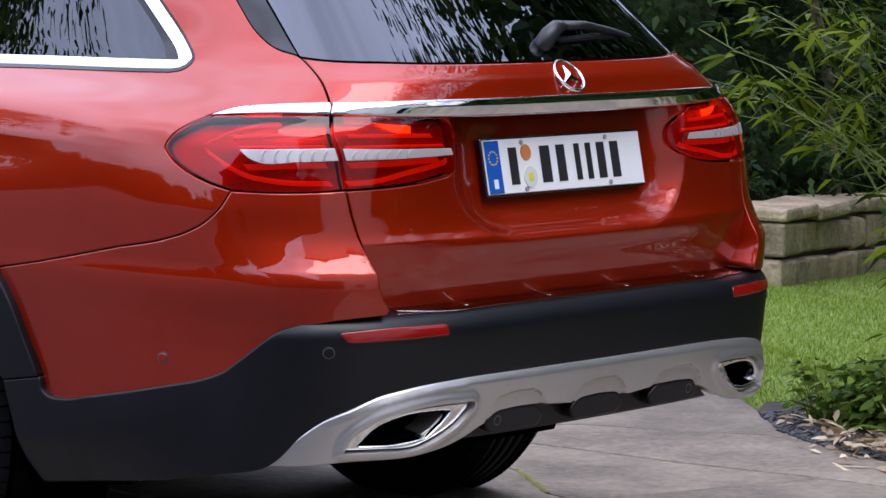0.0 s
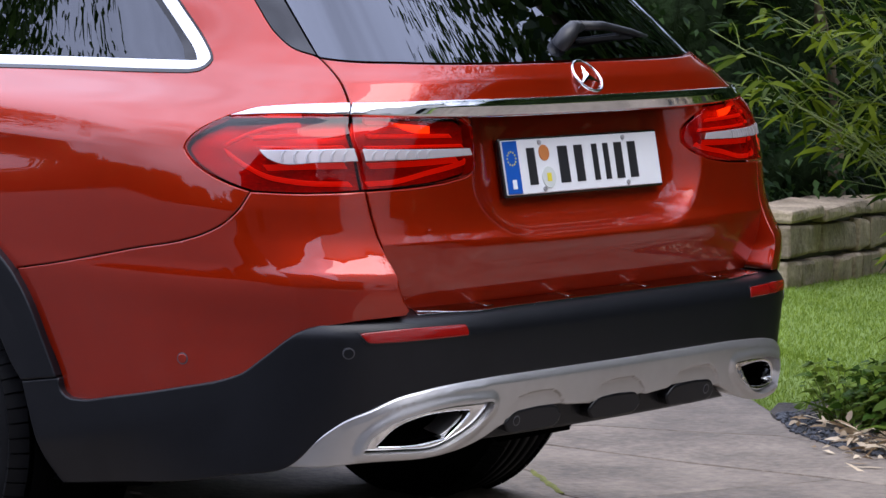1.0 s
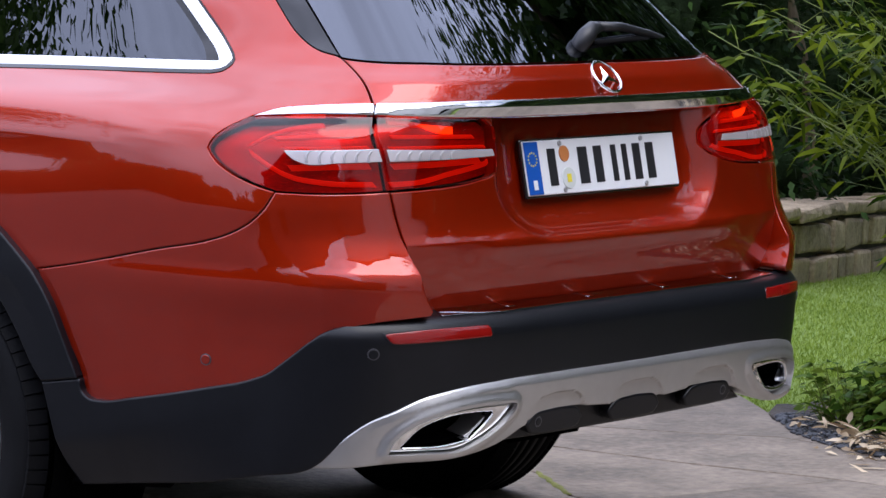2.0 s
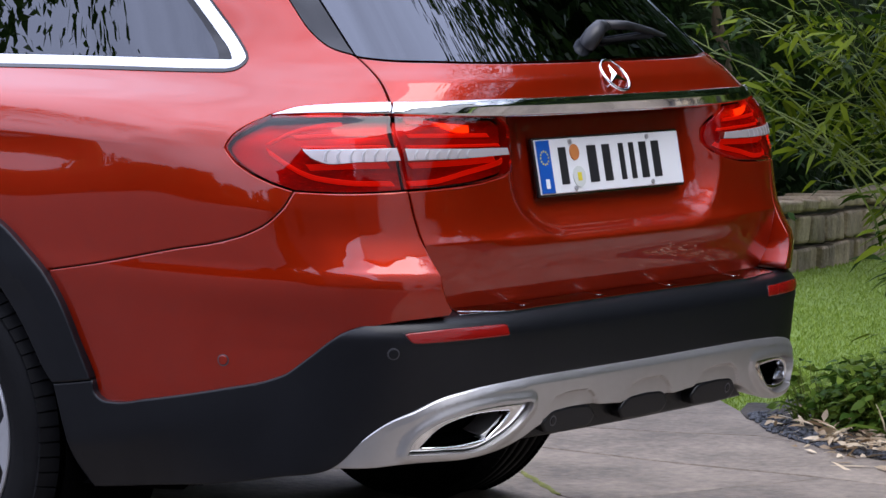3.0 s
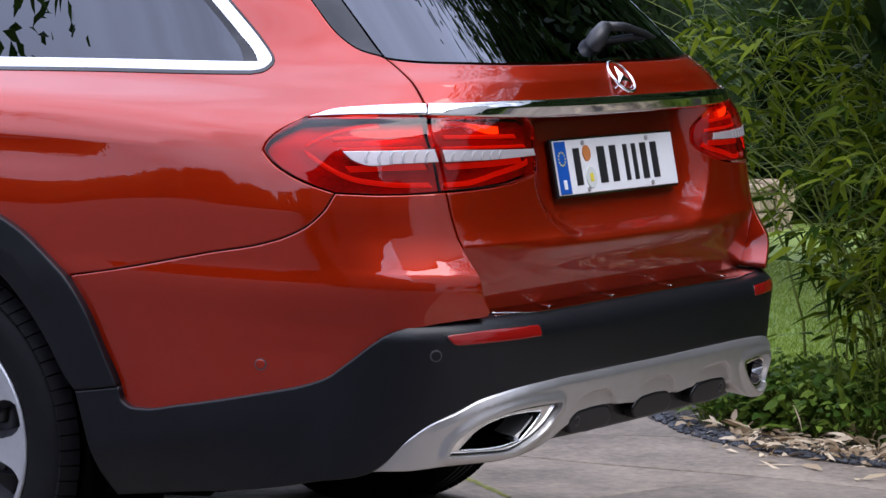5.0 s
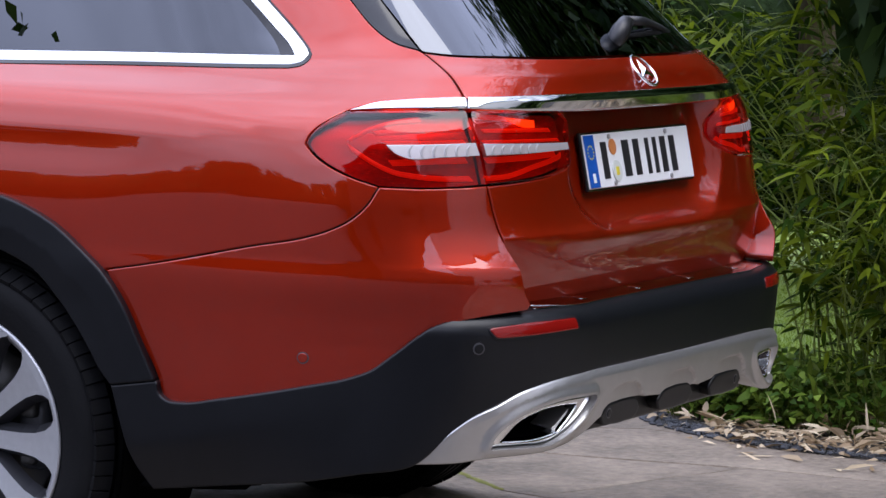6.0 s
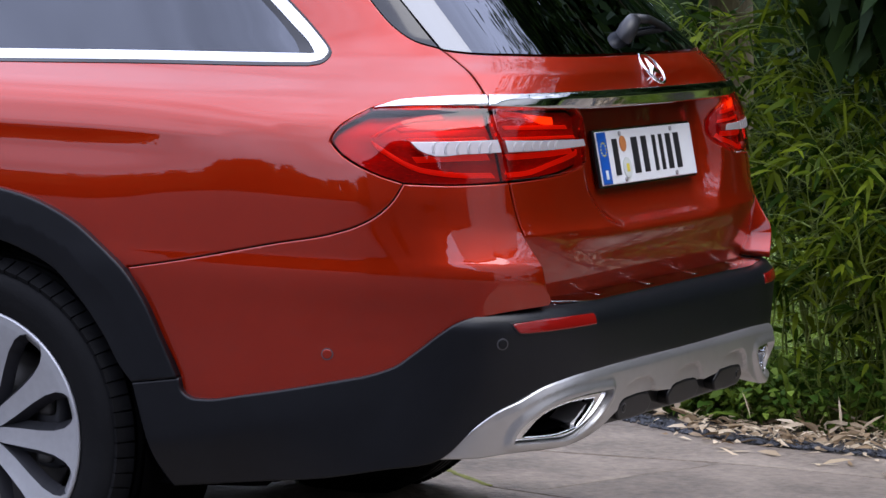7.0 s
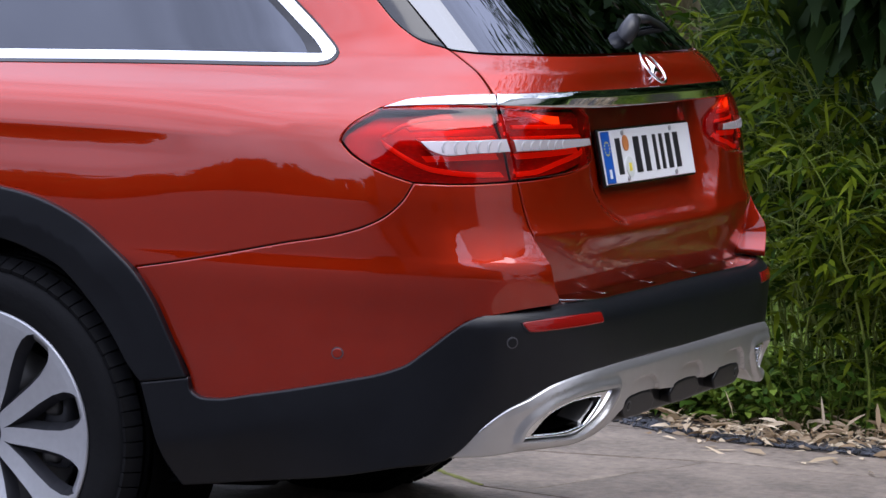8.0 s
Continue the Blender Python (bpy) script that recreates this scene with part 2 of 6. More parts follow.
def revolved(profile, steps, axis_x=True):
    """Verts and faces of a profile of (along the axis, radius) turned round the x axis."""
    verts, faces = [], []
    k = len(profile)
    for i in range(steps):
        a = 2 * math.pi * i / steps
        verts += [(u, r * math.cos(a), r * math.sin(a)) for u, r in profile]
    for i in range(steps):
        j = (i + 1) % steps
        faces += [(i * k + q, i * k + q + 1, j * k + q + 1, j * k + q) for q in range(k - 1)]
    return verts, faces


def run(points, step=0.008):
    """A smooth open line through the points."""
    p = np.array(points, float)
    p = np.vstack([2 * p[0] - p[1], p, 2 * p[-1] - p[-2]])
    out = []
    for i in range(1, len(p) - 2):
        a, b, c, d = p[i - 1:i + 3]
        k = max(1, int(np.hypot(*(c - b)) / step))
        ta, tc = max(np.hypot(*(b - a)), 1e-6), max(np.hypot(*(c - b)), 1e-6)
        td = max(np.hypot(*(d - c)), 1e-6)
        m1 = tc * ((b - a) / ta - (c - a) / (ta + tc) + (c - b) / tc)
        m2 = tc * ((c - b) / tc - (d - b) / (tc + td) + (d - c) / td)
        t = np.arange(k)[:, None] / k
        out.append((2 * t**3 - 3 * t**2 + 1) * b + (t**3 - 2 * t**2 + t) * m1 + (3 * t**2 - 2 * t**3) * c + (t**3 - t**2) * m2)
    return np.vstack(out + [p[-2:-1]])


def loop(*runs, step=0.008):
    """A closed outline of smooth runs that meet at corners."""
    pts = np.vstack([run(r, step)[:-1] if len(r) > 1 else np.array(r, float) for r in runs])
    area = np.sum(pts[:, 0] * np.roll(pts[:, 1], -1) - pts[:, 1] * np.roll(pts[:, 0], -1))
    return pts if area > 0 else pts[::-1]


def legs(*points):
    """Straight runs from point to point."""
    return [list(q) for q in zip(points, points[1:])]


def oval(s, z, rs, rz, k=28):
    a = np.arange(k) * 2 * math.pi / k
    return np.stack([s + rs * np.cos(a), z + rz * np.sin(a)], -1)


def inset(poly, d):
    nxt, prv = np.roll(poly, -1, 0), np.roll(poly, 1, 0)
    t1, t2 = poly - prv, nxt - poly
    t1 /= np.linalg.norm(t1, axis=1)[:, None] + 1e-12
    t2 /= np.linalg.norm(t2, axis=1)[:, None] + 1e-12
    n = np.stack([-(t1 + t2)[:, 1], (t1 + t2)[:, 0]], -1)
    n /= np.linalg.norm(n, axis=1)[:, None] + 1e-12
    c = np.clip(n[:, 0] * -t2[:, 1] + n[:, 1] * t2[:, 0], 0.5, 1)
    return poly + n * (d / c)[:, None]


def within(p, poly):
    """Signed distance of points to an outline, positive inside."""
    a, b = poly, np.roll(poly, -1, 0)
    ax_, ay_, bx_, by_ = a[:, 0], a[:, 1], b[:, 0], b[:, 1]
    dx, dy = bx_ - ax_, by_ - ay_
    over = 1 / (dx * dx + dy * dy + 1e-15)
    lean = dx / np.where(dy == 0, 1e-12, dy)
    out = np.empty(len(p))
    for i in range(0, len(p), 400):
        px, py = p[i:i + 400, 0, None], p[i:i + 400, 1, None]
        ux, uy = px - ax_, py - ay_
        t = np.minimum(np.maximum((ux * dx + uy * dy) * over, 0), 1)
        d = np.sqrt(((ux - t * dx) ** 2 + (uy - t * dy) ** 2).min(1))
        cross = (ay_ > py) != (by_ > py)
        ins = ((cross & (ux < uy * lean)).sum(1) % 2) == 1
        out[i:i + 400] = np.where(ins, d, -d)
    return out


def normals_of(f, s, z, e=6e-4):
    n = np.cross(f(s + e, z) - f(s - e, z), f(s, z + e) - f(s, z - e))
    return n / (np.linalg.norm(n, axis=1)[:, None] + 1e-12)


def step_up(x, lo, hi):
    t = np.clip((x - lo) / (hi - lo), 0, 1)
    return t * t * (3 - 2 * t)


def panel(name, outline, mat, parent, base=skin, lift=0.0, edge=0.0, gap=0.002, grid=0.012, depth=0.012, holes=(), mirror=False, label="", rings=(), hole_edge=False):
    """One pressed panel of the car: an outline on the base surface, lifted from it, its edges rounded and turned in."""
    if gap:
        outline = inset(outline, gap)
    lo, hi = outline.min(0), outline.max(0)
    g = np.stack(np.meshgrid(np.arange(lo[0] + grid / 2, hi[0], grid), np.arange(lo[1] + grid / 2, hi[1], grid)), -1).reshape(-1, 2)
    keep = within(g, outline) > max(0.4 * grid, edge * 1.15)
    for h in holes:
        keep &= within(g, h) < -max(0.4 * grid, 0.004)
    pts = [outline] + list(holes) + [g[keep]]
    if edge:
        for k in (0.1, 0.32, 0.65, 1.0):
            r = inset(outline, edge * k)
            ok = np.abs(within(r, outline) - edge * k) < 0.25 * edge * k + 1e-5
            for h in holes:
                ok &= within(r, h) < -0.004
            pts.append(r[ok])
            if hole_edge:
                for h in holes:
                    r = inset(h, -edge * k)
                    pts.append(r[(within(r, outline) > 0.002) & (within(r, h) < -0.9 * edge * k)])
    for base_line, k in rings:
        r = inset(base_line, k)
        ok = (within(r, outline) > 0.003) & (np.abs(np.abs(within(r, base_line)) - abs(k)) < 0.1 * abs(k))
        for h in holes:
            ok &= within(r, h) < -0.0025
        pts[1 + len(holes)] = pts[1 + len(holes)][np.abs(within(pts[1 + len(holes)], base_line) - k) > 0.0022] if len(pts[1 + len(holes)]) else pts[1 + len(holes)]
        pts.append(r[ok])
    edges, at = [], 0
    for lp in pts[:1 + len(holes)]:
        edges += [(at + i, at + (i + 1) % len(lp)) for i in range(len(lp))]
        at += len(lp)
    flat = np.vstack(pts)
    v2, _, tris, _, _, _ = delaunay_2d_cdt([Vector(p) for p in flat], edges, [], 1, 1e-6)
    v2 = np.array([tuple(v) for v in v2])
    tris = np.array([tuple(t) for t in tris])
    for h in holes:
        tris = tris[within(v2[tris].mean(1), h) < 0]
    up = lift if callable(lift) else (lambda s, z: lift + 0 * s)

    near = within(v2, outline) < edge + 0.005 if edge else None

    def face(s, z):
        n = normals_of(base, s, z, 1.5e-3)
        rise = up(s, z)
        if edge:
            d = np.full(len(s), edge)
            some = near if len(s) == len(near) else np.ones(len(s), bool)
            d[some] = within(np.stack([s, z], -1)[some], outline)
            if hole_edge:
                for h in holes:
                    d = np.minimum(d, -within(np.stack([s, z], -1), h))
            d = np.clip(d + 0.0006, 0, edge)
            rise = rise - (edge - np.sqrt(np.maximum(edge**2 - (edge - d) ** 2, 0)))
        return base(s, z) + n * rise[:, None]

    s, z = v2[:, 0], v2[:, 1]
    top, nor = face(s, z), normals_of(face, s, z)
    verts, norm, faces = [*top], [*nor], [tuple(t) for t in tris]
    for lp in [outline, *[h[::-1] for h in holes]]:
        a, an = face(lp[:, 0], lp[:, 1]), normals_of(base, lp[:, 0], lp[:, 1], 1.5e-3)
        low = a - an * depth
        along = np.roll(a, -1, 0) - np.roll(a, 1, 0)
        out = np.cross(along, an)
        out /= np.linalg.norm(out, axis=1)[:, None] + 1e-12
        k, at = len(lp), len(verts)
        verts += [*a, *low]
        norm += [*out, *out]
        faces += [(at + i, at + k + i, at + k + (i + 1) % k, at + (i + 1) % k) for i in range(k)]
    verts, norm = np.array(verts), np.array(norm)
    if mirror:
        verts[:, 0] *= -1
        norm[:, 0] *= -1
        faces = [f[::-1] for f in faces]
    return mesh_part(name, verts, faces, mat, parent, label, norm)


# ---- the car ----
car = tagged(new("car"), "red metallic estate car with dark cladding and chrome trim on paving", "car")
S_AXLE = float(np.interp(1.08, _Y[200:1900][::-1], _S[200:1900][::-1]))
AXLE, WHEEL_R = (1.08, 0.352), 0.352


def gate_skin(s, z):
    """The tailgate: a bowl for the plate, and a lower edge that draws in."""
    p = skin(s, np.maximum(z, 0.80) + 0 * s)
    p[..., 2] = z
    x = p[..., 0]
    qx, qz = 0.7 * (np.abs(x) - 0.388) + 0.13, (0.787 + 0.13) - z
    box = np.hypot(np.maximum(qx, 0), np.maximum(qz, 0)) + np.minimum(np.maximum(qx, qz), 0) - 0.13
    u = np.clip((0.004 - box) / 0.078, 0, 1)
    bowl = np.where(u < 0.12, u * u * 7.1, 1 - (1 - u) ** 2 * 1.16)
    deep = 0.036 + (z - 0.875) * 0.19 - p[..., 1]
    p[..., 1] += bowl * np.maximum(deep, 0) * step_up(1.075 - z, 0.0, 0.04)
    low = np.maximum(0.815 - z, 0)
    p[..., 1] += 1.15 * low**2 - 0.007 * np.exp(-((z - 0.785) / 0.020) ** 2) * step_up(0.48 - np.abs(x), 0.0, 0.12)
    return p


def bumper_skin(s, v):
    """The bumper cladding: the skin up to its shoulder, then a round shoulder and a flat shelf."""
    r, start = 0.045, 0.622
    q = np.maximum(v - start, 0)
    ang = np.minimum(q / r, math.pi / 2)
    shelf = np.maximum(q - r * math.pi / 2, 0)
    z = np.minimum(v, start) + r * np.sin(ang) + 0.12 * shelf
    p = skin(s, np.minimum(v, start) + 0 * s)
    e = 1.5e-3
    n = normals_of(skin, s, np.minimum(v, start) + 0 * s, e)
    n[:, 2] = 0
    n /= np.linalg.norm(n, axis=1)[:, None]
    p = p + n * (0.015 - r * (1 - np.cos(ang)) - shelf)[:, None]
    p[:, 2] = z
    return p


def glass_skin(s, z):
    """The side glass: straight from sill to roof."""
    p = skin(s, z)
    p[..., 0] = skin(s, 1.25 + 0 * z)[..., 0] + np.sign(s) * 0.42 * (1.25 - z)
    return p


def rear_skin(s, z):
    """The rear glass: straight from its lower edge to the roof."""
    th, up = np.interp(s, _S, _TH), z - 1.13
    n = 3.8 - 2.0 * up
    r = (np.abs(np.sin(th)) ** n + np.abs(np.cos(th)) ** n) ** (-1 / n)
    x = (0.742 - 0.488 * up) * r * np.sin(th)
    return np.stack([x, YC - (YC - 0.046 - 1.056 * up) * r * np.cos(th), z + 0 * x], -1)


GATE_L = [(-0.812, 1.145), (-0.775, 1.107), (-0.721, 1.061), (-0.682, 0.991), (-0.661, 0.902), (-0.649, 0.837), (-0.638, 0.770), (-0.630, 0.712), (-0.612, 0.677)]
mir = lambda pts: [(-s, z) for s, z in pts][::-1]
SEAM = [(-0.885, 0.900), (-0.910, 0.865), (-0.941, 0.839), (-0.988, 0.816), (-1.041, 0.800), (-1.158, 0.777), (-1.285, 0.750), (-1.396, 0.726), (-1.478, 0.710)]
LAMP_LEFT = [(-0.957, 1.036), (-0.987, 1.018), (-1.013, 0.9965), (-1.025, 0.977), (-1.010, 0.956), (-0.981, 0.936), (-0.934, 0.915), (-0.885, 0.900)]
LAMP_LOW = [(-0.885, 0.900), (-0.810, 0.898), (-0.740, 0.899), (-0.661, 0.902)]
LAMP_TOP = [(-0.708, 1.042), (-0.840, 1.041), (-0.957, 1.036)]
STRIP_TOP = [(-0.957, 1.036), (-0.910, 1.050), (-0.842, 1.057), (-0.721, 1.063)]
ARCH = [(-1.476, 0.709), (-1.515, 0.742), (-1.569, 0.787), (-1.630, 0.818), (-1.694, 0.838), (-1.760, 0.849)]
ARCH_ALL = ARCH + [(S_AXLE, 0.856)] + [(2 * S_AXLE - s, z) for s, z in ARCH[::-1]]
CLAD_TOP = [(-1.362, 0.505), (-1.398, 0.579), (-1.438, 0.658), (-1.476, 0.709)]
CLAD_EDGE = [(-1.357, 0.482), (-1.340, 0.470), (-1.308, 0.468), (-1.230, 0.4825), (-1.170, 0.495), (-1.063, 0.520), (-0.973, 0.544), (-0.943, 0.557), (-0.915, 0.579), (-0.862, 0.622), (-0.831, 0.645), (-0.803, 0.657), (-0.736, 0.674), (-0.612, 0.693)]
D_GLASS = [(-0.812, 1.147), (-0.868, 1.164), (-0.895, 1.189), (-0.917, 1.236), (-0.945, 1.310), (-0.985, 1.390)]
WIN_BOTTOM = [(-2.60, 1.078), (-1.87, 1.0905), (-1.463, 1.103), (-1.206, 1.109), (-1.129, 1.1115)]
WIN_BACK = [(-1.129, 1.1115), (-1.097, 1.1185), (-1.078, 1.135), (-1.085, 1.160), (-1.101, 1.186), (-1.128, 1.2195), (-1.205, 1.30), (-1.295, 1.372)]
WIN_OUT = loop(WIN_BOTTOM, WIN_BACK, [(-1.295, 1.372), (-1.60, 1.39), (-2.60, 1.39)], [(-2.60, 1.39), (-2.60, 1.078)])
GLASS_BACK = [(-1.112, 1.1285), (-1.119, 1.1506), (-1.143, 1.183), (-1.173, 1.2185), (-1.245, 1.290), (-1.315, 1.352)]
GLASS_IN = loop([(-2.58, 1.094), (-1.90, 1.1075), (-1.470, 1.1198), (-1.112, 1.1275)], GLASS_BACK, [(-1.315, 1.352), (-1.60, 1.372), (-2.58, 1.372)], [(-2.58, 1.372), (-2.58, 1.094)])
SEAL_IN = loop(GLASS_BACK, [(-1.315, 1.352), (-1.345, 1.352)], [(-1.345, 1.352), (-1.275, 1.290), (-1.201, 1.223), (-1.170, 1.186), (-1.152, 1.155), (-1.148, 1.1272)], [(-1.148, 1.1272), (-1.112, 1.1285)])
BACK = 2 * S_AXLE + 1.478

for side in (False, True):
    quarter = loop(GATE_L[:3], STRIP_TOP[::-1], LAMP_LEFT, SEAM, [(S_AXLE + (a - S_AXLE) * 0.97, b - 0.012) for a, b in ARCH_ALL], [(BACK, 0.70), (BACK - 0.06, 0.60), (BACK - 0.10, 0.33)], [(BACK - 0.10, 0.33), (-2.62, 0.33)],
                   [(-2.62, 0.33), (-2.62, 1.40)], [(-2.62, 1.40), (-1.60, 1.405), (-1.20, 1.40), (-0.985, 1.392)], D_GLASS[::-1])
    q = panel("quarter_panel", quarter, PAINT, car, edge=0.003, gap=0.0013, holes=[inset(WIN_OUT, -0.0055)], mirror=side, grid=0.014)
    # the gap's shadow outside the chrome surround, laid in as a thin black strip
    panel("window_seal", inset(WIN_OUT, -0.0050), GLOSS_BLACK, car, lift=0.0015, gap=0, depth=0.008, holes=[inset(WIN_OUT, 0.002)], mirror=side, label="thin black strip for the gap shadow round the window surround")
    panel("window_seal", SEAL_IN, GLOSS_BLACK, car, lift=0.0005, gap=0, depth=0.004, mirror=side, label="black wedge inside the window surround")
    panel("window_trim", WIN_OUT, CHROME, car, lift=0.004, edge=0.005, gap=0.001, holes=[GLASS_IN], mirror=side, label="bright polished side window surround")
    panel("side_window", inset(GLASS_IN, -0.002), DARK_GLASS, car, base=glass_skin, lift=-0.004, gap=0, depth=0.004, mirror=side, grid=0.02, label="dark tinted side window")
    panel("pillar_glass", loop(D_GLASS, [(-0.985, 1.390), (-0.895, 1.385)], [(-0.895, 1.385), (-0.838, 1.238), (-0.8155, 1.160), (-0.812, 1.147)]), GLOSS_BLACK, car, lift=-0.001, depth=0.006, mirror=side, label="dark tinted rear corner glass")
    low = loop(SEAM, [(-1.478, 0.710), (-1.437, 0.630), (-1.364, 0.500), (-1.358, 0.480)], [(a - 0.004, b - 0.010) for a, b in CLAD_EDGE[:-3]] + [(-0.790, 0.648), (-0.740, 0.657), (-0.612, 0.668)], GATE_L[4:][::-1], LAMP_LOW[::-1])
    panel("bumper_corner", low, PAINT, car, edge=0.003, gap=0.0013, mirror=side, grid=0.010, depth=0.085)
    trim_out = CLAD_TOP + ARCH_ALL[1:]
    inner = [(-1.462, 0.487), (-1.4835, 0.510), (-1.520, 0.568), (-1.579, 0.641), (-1.639, 0.697), (-1.701, 0.725), (-1.764, 0.7435), (S_AXLE, 0.750)]
    inner_all = inner + [(2 * S_AXLE - s, z) for s, z in inner[::-1][1:]]
    arch = loop(trim_out, [(BACK, 0.70), (2 * S_AXLE + 1.429, 0.63), (2 * S_AXLE + 1.356, 0.50)], [(2 * S_AXLE + 1.356, 0.50), inner_all[-1]], inner_all[::-1], [inner_all[0], (-1.362, 0.505)])
    def arch_lift(s, z, line=np.array(run(trim_out, 0.02))):
        """Flat along the outer edge, then leaning in towards the wheel."""
        d = np.min(np.hypot(s[:, None] - line[None, :, 0], z[:, None] - line[None, :, 1]), 1)
        return 0.018 - 0.22 * np.maximum(d - 0.058, 0) * np.interp(z, [0.56, 0.70], [0.15, 1])

    panel("wheel_arch_trim", arch, CLADDING, car, lift=arch_lift, edge=0.005, mirror=side, depth=0.03, label="dark grey plastic wheel arch trim")

bumper_top = [(-0.612, 0.693), (-0.600, 0.735)]
bumper_low = [(-1.3769, 0.2803), (-1.2115, 0.3048), (-1.045, 0.331), (-0.940, 0.356), (-0.848, 0.3765), (-0.786, 0.434), (-0.722, 0.476), (-0.660, 0.503), (-0.593, 0.519), (-0.454, 0.531), (0.0, 0.533)]
clad = [(-1.362, 0.505)] + CLAD_EDGE
arch_edge = [(-1.462, 0.487), (-1.4414, 0.4186), (-1.4281, 0.3773), (-1.4102, 0.3317), (-1.3769, 0.2803)]
bumper_line = loop(clad, bumper_top, [(-0.600, 0.735), (0.600, 0.735)], mir(bumper_top), mir(clad), [(1.362, 0.505), (1.462, 0.487)], [(-s, z) for s, z in arch_edge], [(-s, z) for s, z in bumper_low],
                   bumper_low[::-1], arch_edge[::-1], [(-1.462, 0.487), (-1.362, 0.505)])


def bumper_lift(s, v):
    """Below a soft crease that climbs from the wheel arch the sides lean in."""
    crease = np.interp(np.abs(s), [0.90, 0.97, 1.09, 1.17, 1.29, 1.45], [0.52, 0.495, 0.455, 0.440, 0.402, 0.370])
    d = crease - v - 0.004
    return -0.14 * (d + np.sqrt(d * d + 2e-4)) * np.interp(np.abs(s), [0.92, 1.25], [0, 1])


bumper = panel("bumper", bumper_line, CLADDING, car, base=bumper_skin, lift=bumper_lift, edge=0.005, gap=0.0005, grid=0.012, depth=0.03, label="dark grey grained plastic rear bumper")

# silver guard under the bumper, with the two tail pipes
SKID_TOP = [(-0.845, 0.381), (-0.820, 0.411), (-0.785, 0.445), (-0.750, 0.471), (-0.702, 0.492), (-0.648, 0.5135), (-0.588, 0.525), (-0.441, 0.536), (-0.270, 0.5375), (0.0, 0.537)]
SKID_LOW = [(-0.845, 0.381), (-0.780, 0.384), (-0.710, 0.393), (-0.579, 0.396), (-0.497, 0.404), (-0.430, 0.422), (-0.385, 0.440), (-0.340, 0.452), (0.0, 0.452)]
PIPE_OUT = loop([(-0.711, 0.411), (-0.705, 0.4305), (-0.661, 0.4665), (-0.600, 0.485), (-0.518, 0.494), (-0.424, 0.4935)], [(-0.424, 0.4935), (-0.4145, 0.490), (-0.417, 0.479)], [(-0.417, 0.479), (-0.451, 0.452), (-0.509, 0.424), (-0.551, 0.411), (-0.643, 0.410), (-0.711, 0.411)], step=0.005)
PIPE_IN = loop([(-0.682, 0.4217), (-0.6465, 0.454), (-0.5856, 0.4742), (-0.5167, 0.4785), (-0.4666, 0.4760)], [(-0.4666, 0.4760), (-0.4818, 0.461), (-0.5252, 0.4282)], [(-0.5252, 0.4282), (-0.5932, 0.4206), (-0.682, 0.4217)], step=0.005)
mirror_line = lambda a: (a * [-1, 1])[::-1]
skid_line = loop(SKID_TOP[:-1] + [(0, 0.537)] + mir(SKID_TOP[:-1]), (SKID_LOW[:-1] + [(0, 0.452)] + mir(SKID_LOW[:-1]))[::-1])
PADS = (-0.272, 0.0, 0.272)
SKID_EDGE = run(SKID_TOP, 0.006)


SCALLOPS = [loop([(q - 0.104, 0.435), (q - 0.088, 0.468), (q - 0.062, 0.491)], [(q - 0.062, 0.491), (q - 0.02, 0.497), (q + 0.045, 0.497)], [(q + 0.045, 0.497), (q + 0.072, 0.484), (q + 0.104, 0.435)], [(q + 0.104, 0.435), (q - 0.104, 0.435)], step=0.004) for q in PADS]


def skid_lift(s, z):
    at = np.stack([s, z], -1)
    # a narrow bevel under the top edge, which dies out at the ends
    d = (np.interp(-np.abs(s), SKID_EDGE[:, 0], SKID_EDGE[:, 1]) - z) * np.interp(np.abs(s), [0.42, 0.60, 0.70, 0.80], [1, 0.97, 0.89, 0.76])
    rise = 0.025 - 0.0078 * (1 - np.clip(d / 0.0125, 0, 1)) * np.interp(np.abs(s), [0.64, 0.76], [1, 0.0]) - 0.013 * np.interp(np.abs(s), [0.70, 0.83], [0, 1])
    q = np.minimum(-within(at, PIPE_OUT), -within(np.stack([-s, z], -1), PIPE_OUT))
    rise = rise + 0.006 * (1 - step_up(q, 0.004, 0.022))
    for line in SCALLOPS:
        rise = rise - 0.0095 * step_up(within(at, line), -0.0035, 0.0035)
    return rise


panel("skid_plate", skid_line, SILVER, bumper, lift=skid_lift, gap=0, edge=0.004, grid=0.0042, depth=0.05, holes=[PIPE_OUT, mirror_line(PIPE_OUT)], rings=((skid_line, 0.0125), (skid_line, 0.0065), *[(line, k) for line in SCALLOPS for k in (0.0036, -0.0036)], (PIPE_OUT, -0.004), (PIPE_OUT, -0.012), (PIPE_OUT, -0.020), (mirror_line(PIPE_OUT), -0.004), (mirror_line(PIPE_OUT), -0.012), (mirror_line(PIPE_OUT), -0.020)), label="satin silver underride guard")
panel("lower_trim", loop([(-0.46, 0.405), (-0.40, 0.440), (-0.36, 0.462), (0.36, 0.462), (0.40, 0.440), (0.46, 0.405)], [(0.46, 0.405), (0.0, 0.402), (-0.46, 0.405)]), CLADDING, bumper, lift=-0.006, edge=0.008, grid=0.014, depth=0.03)
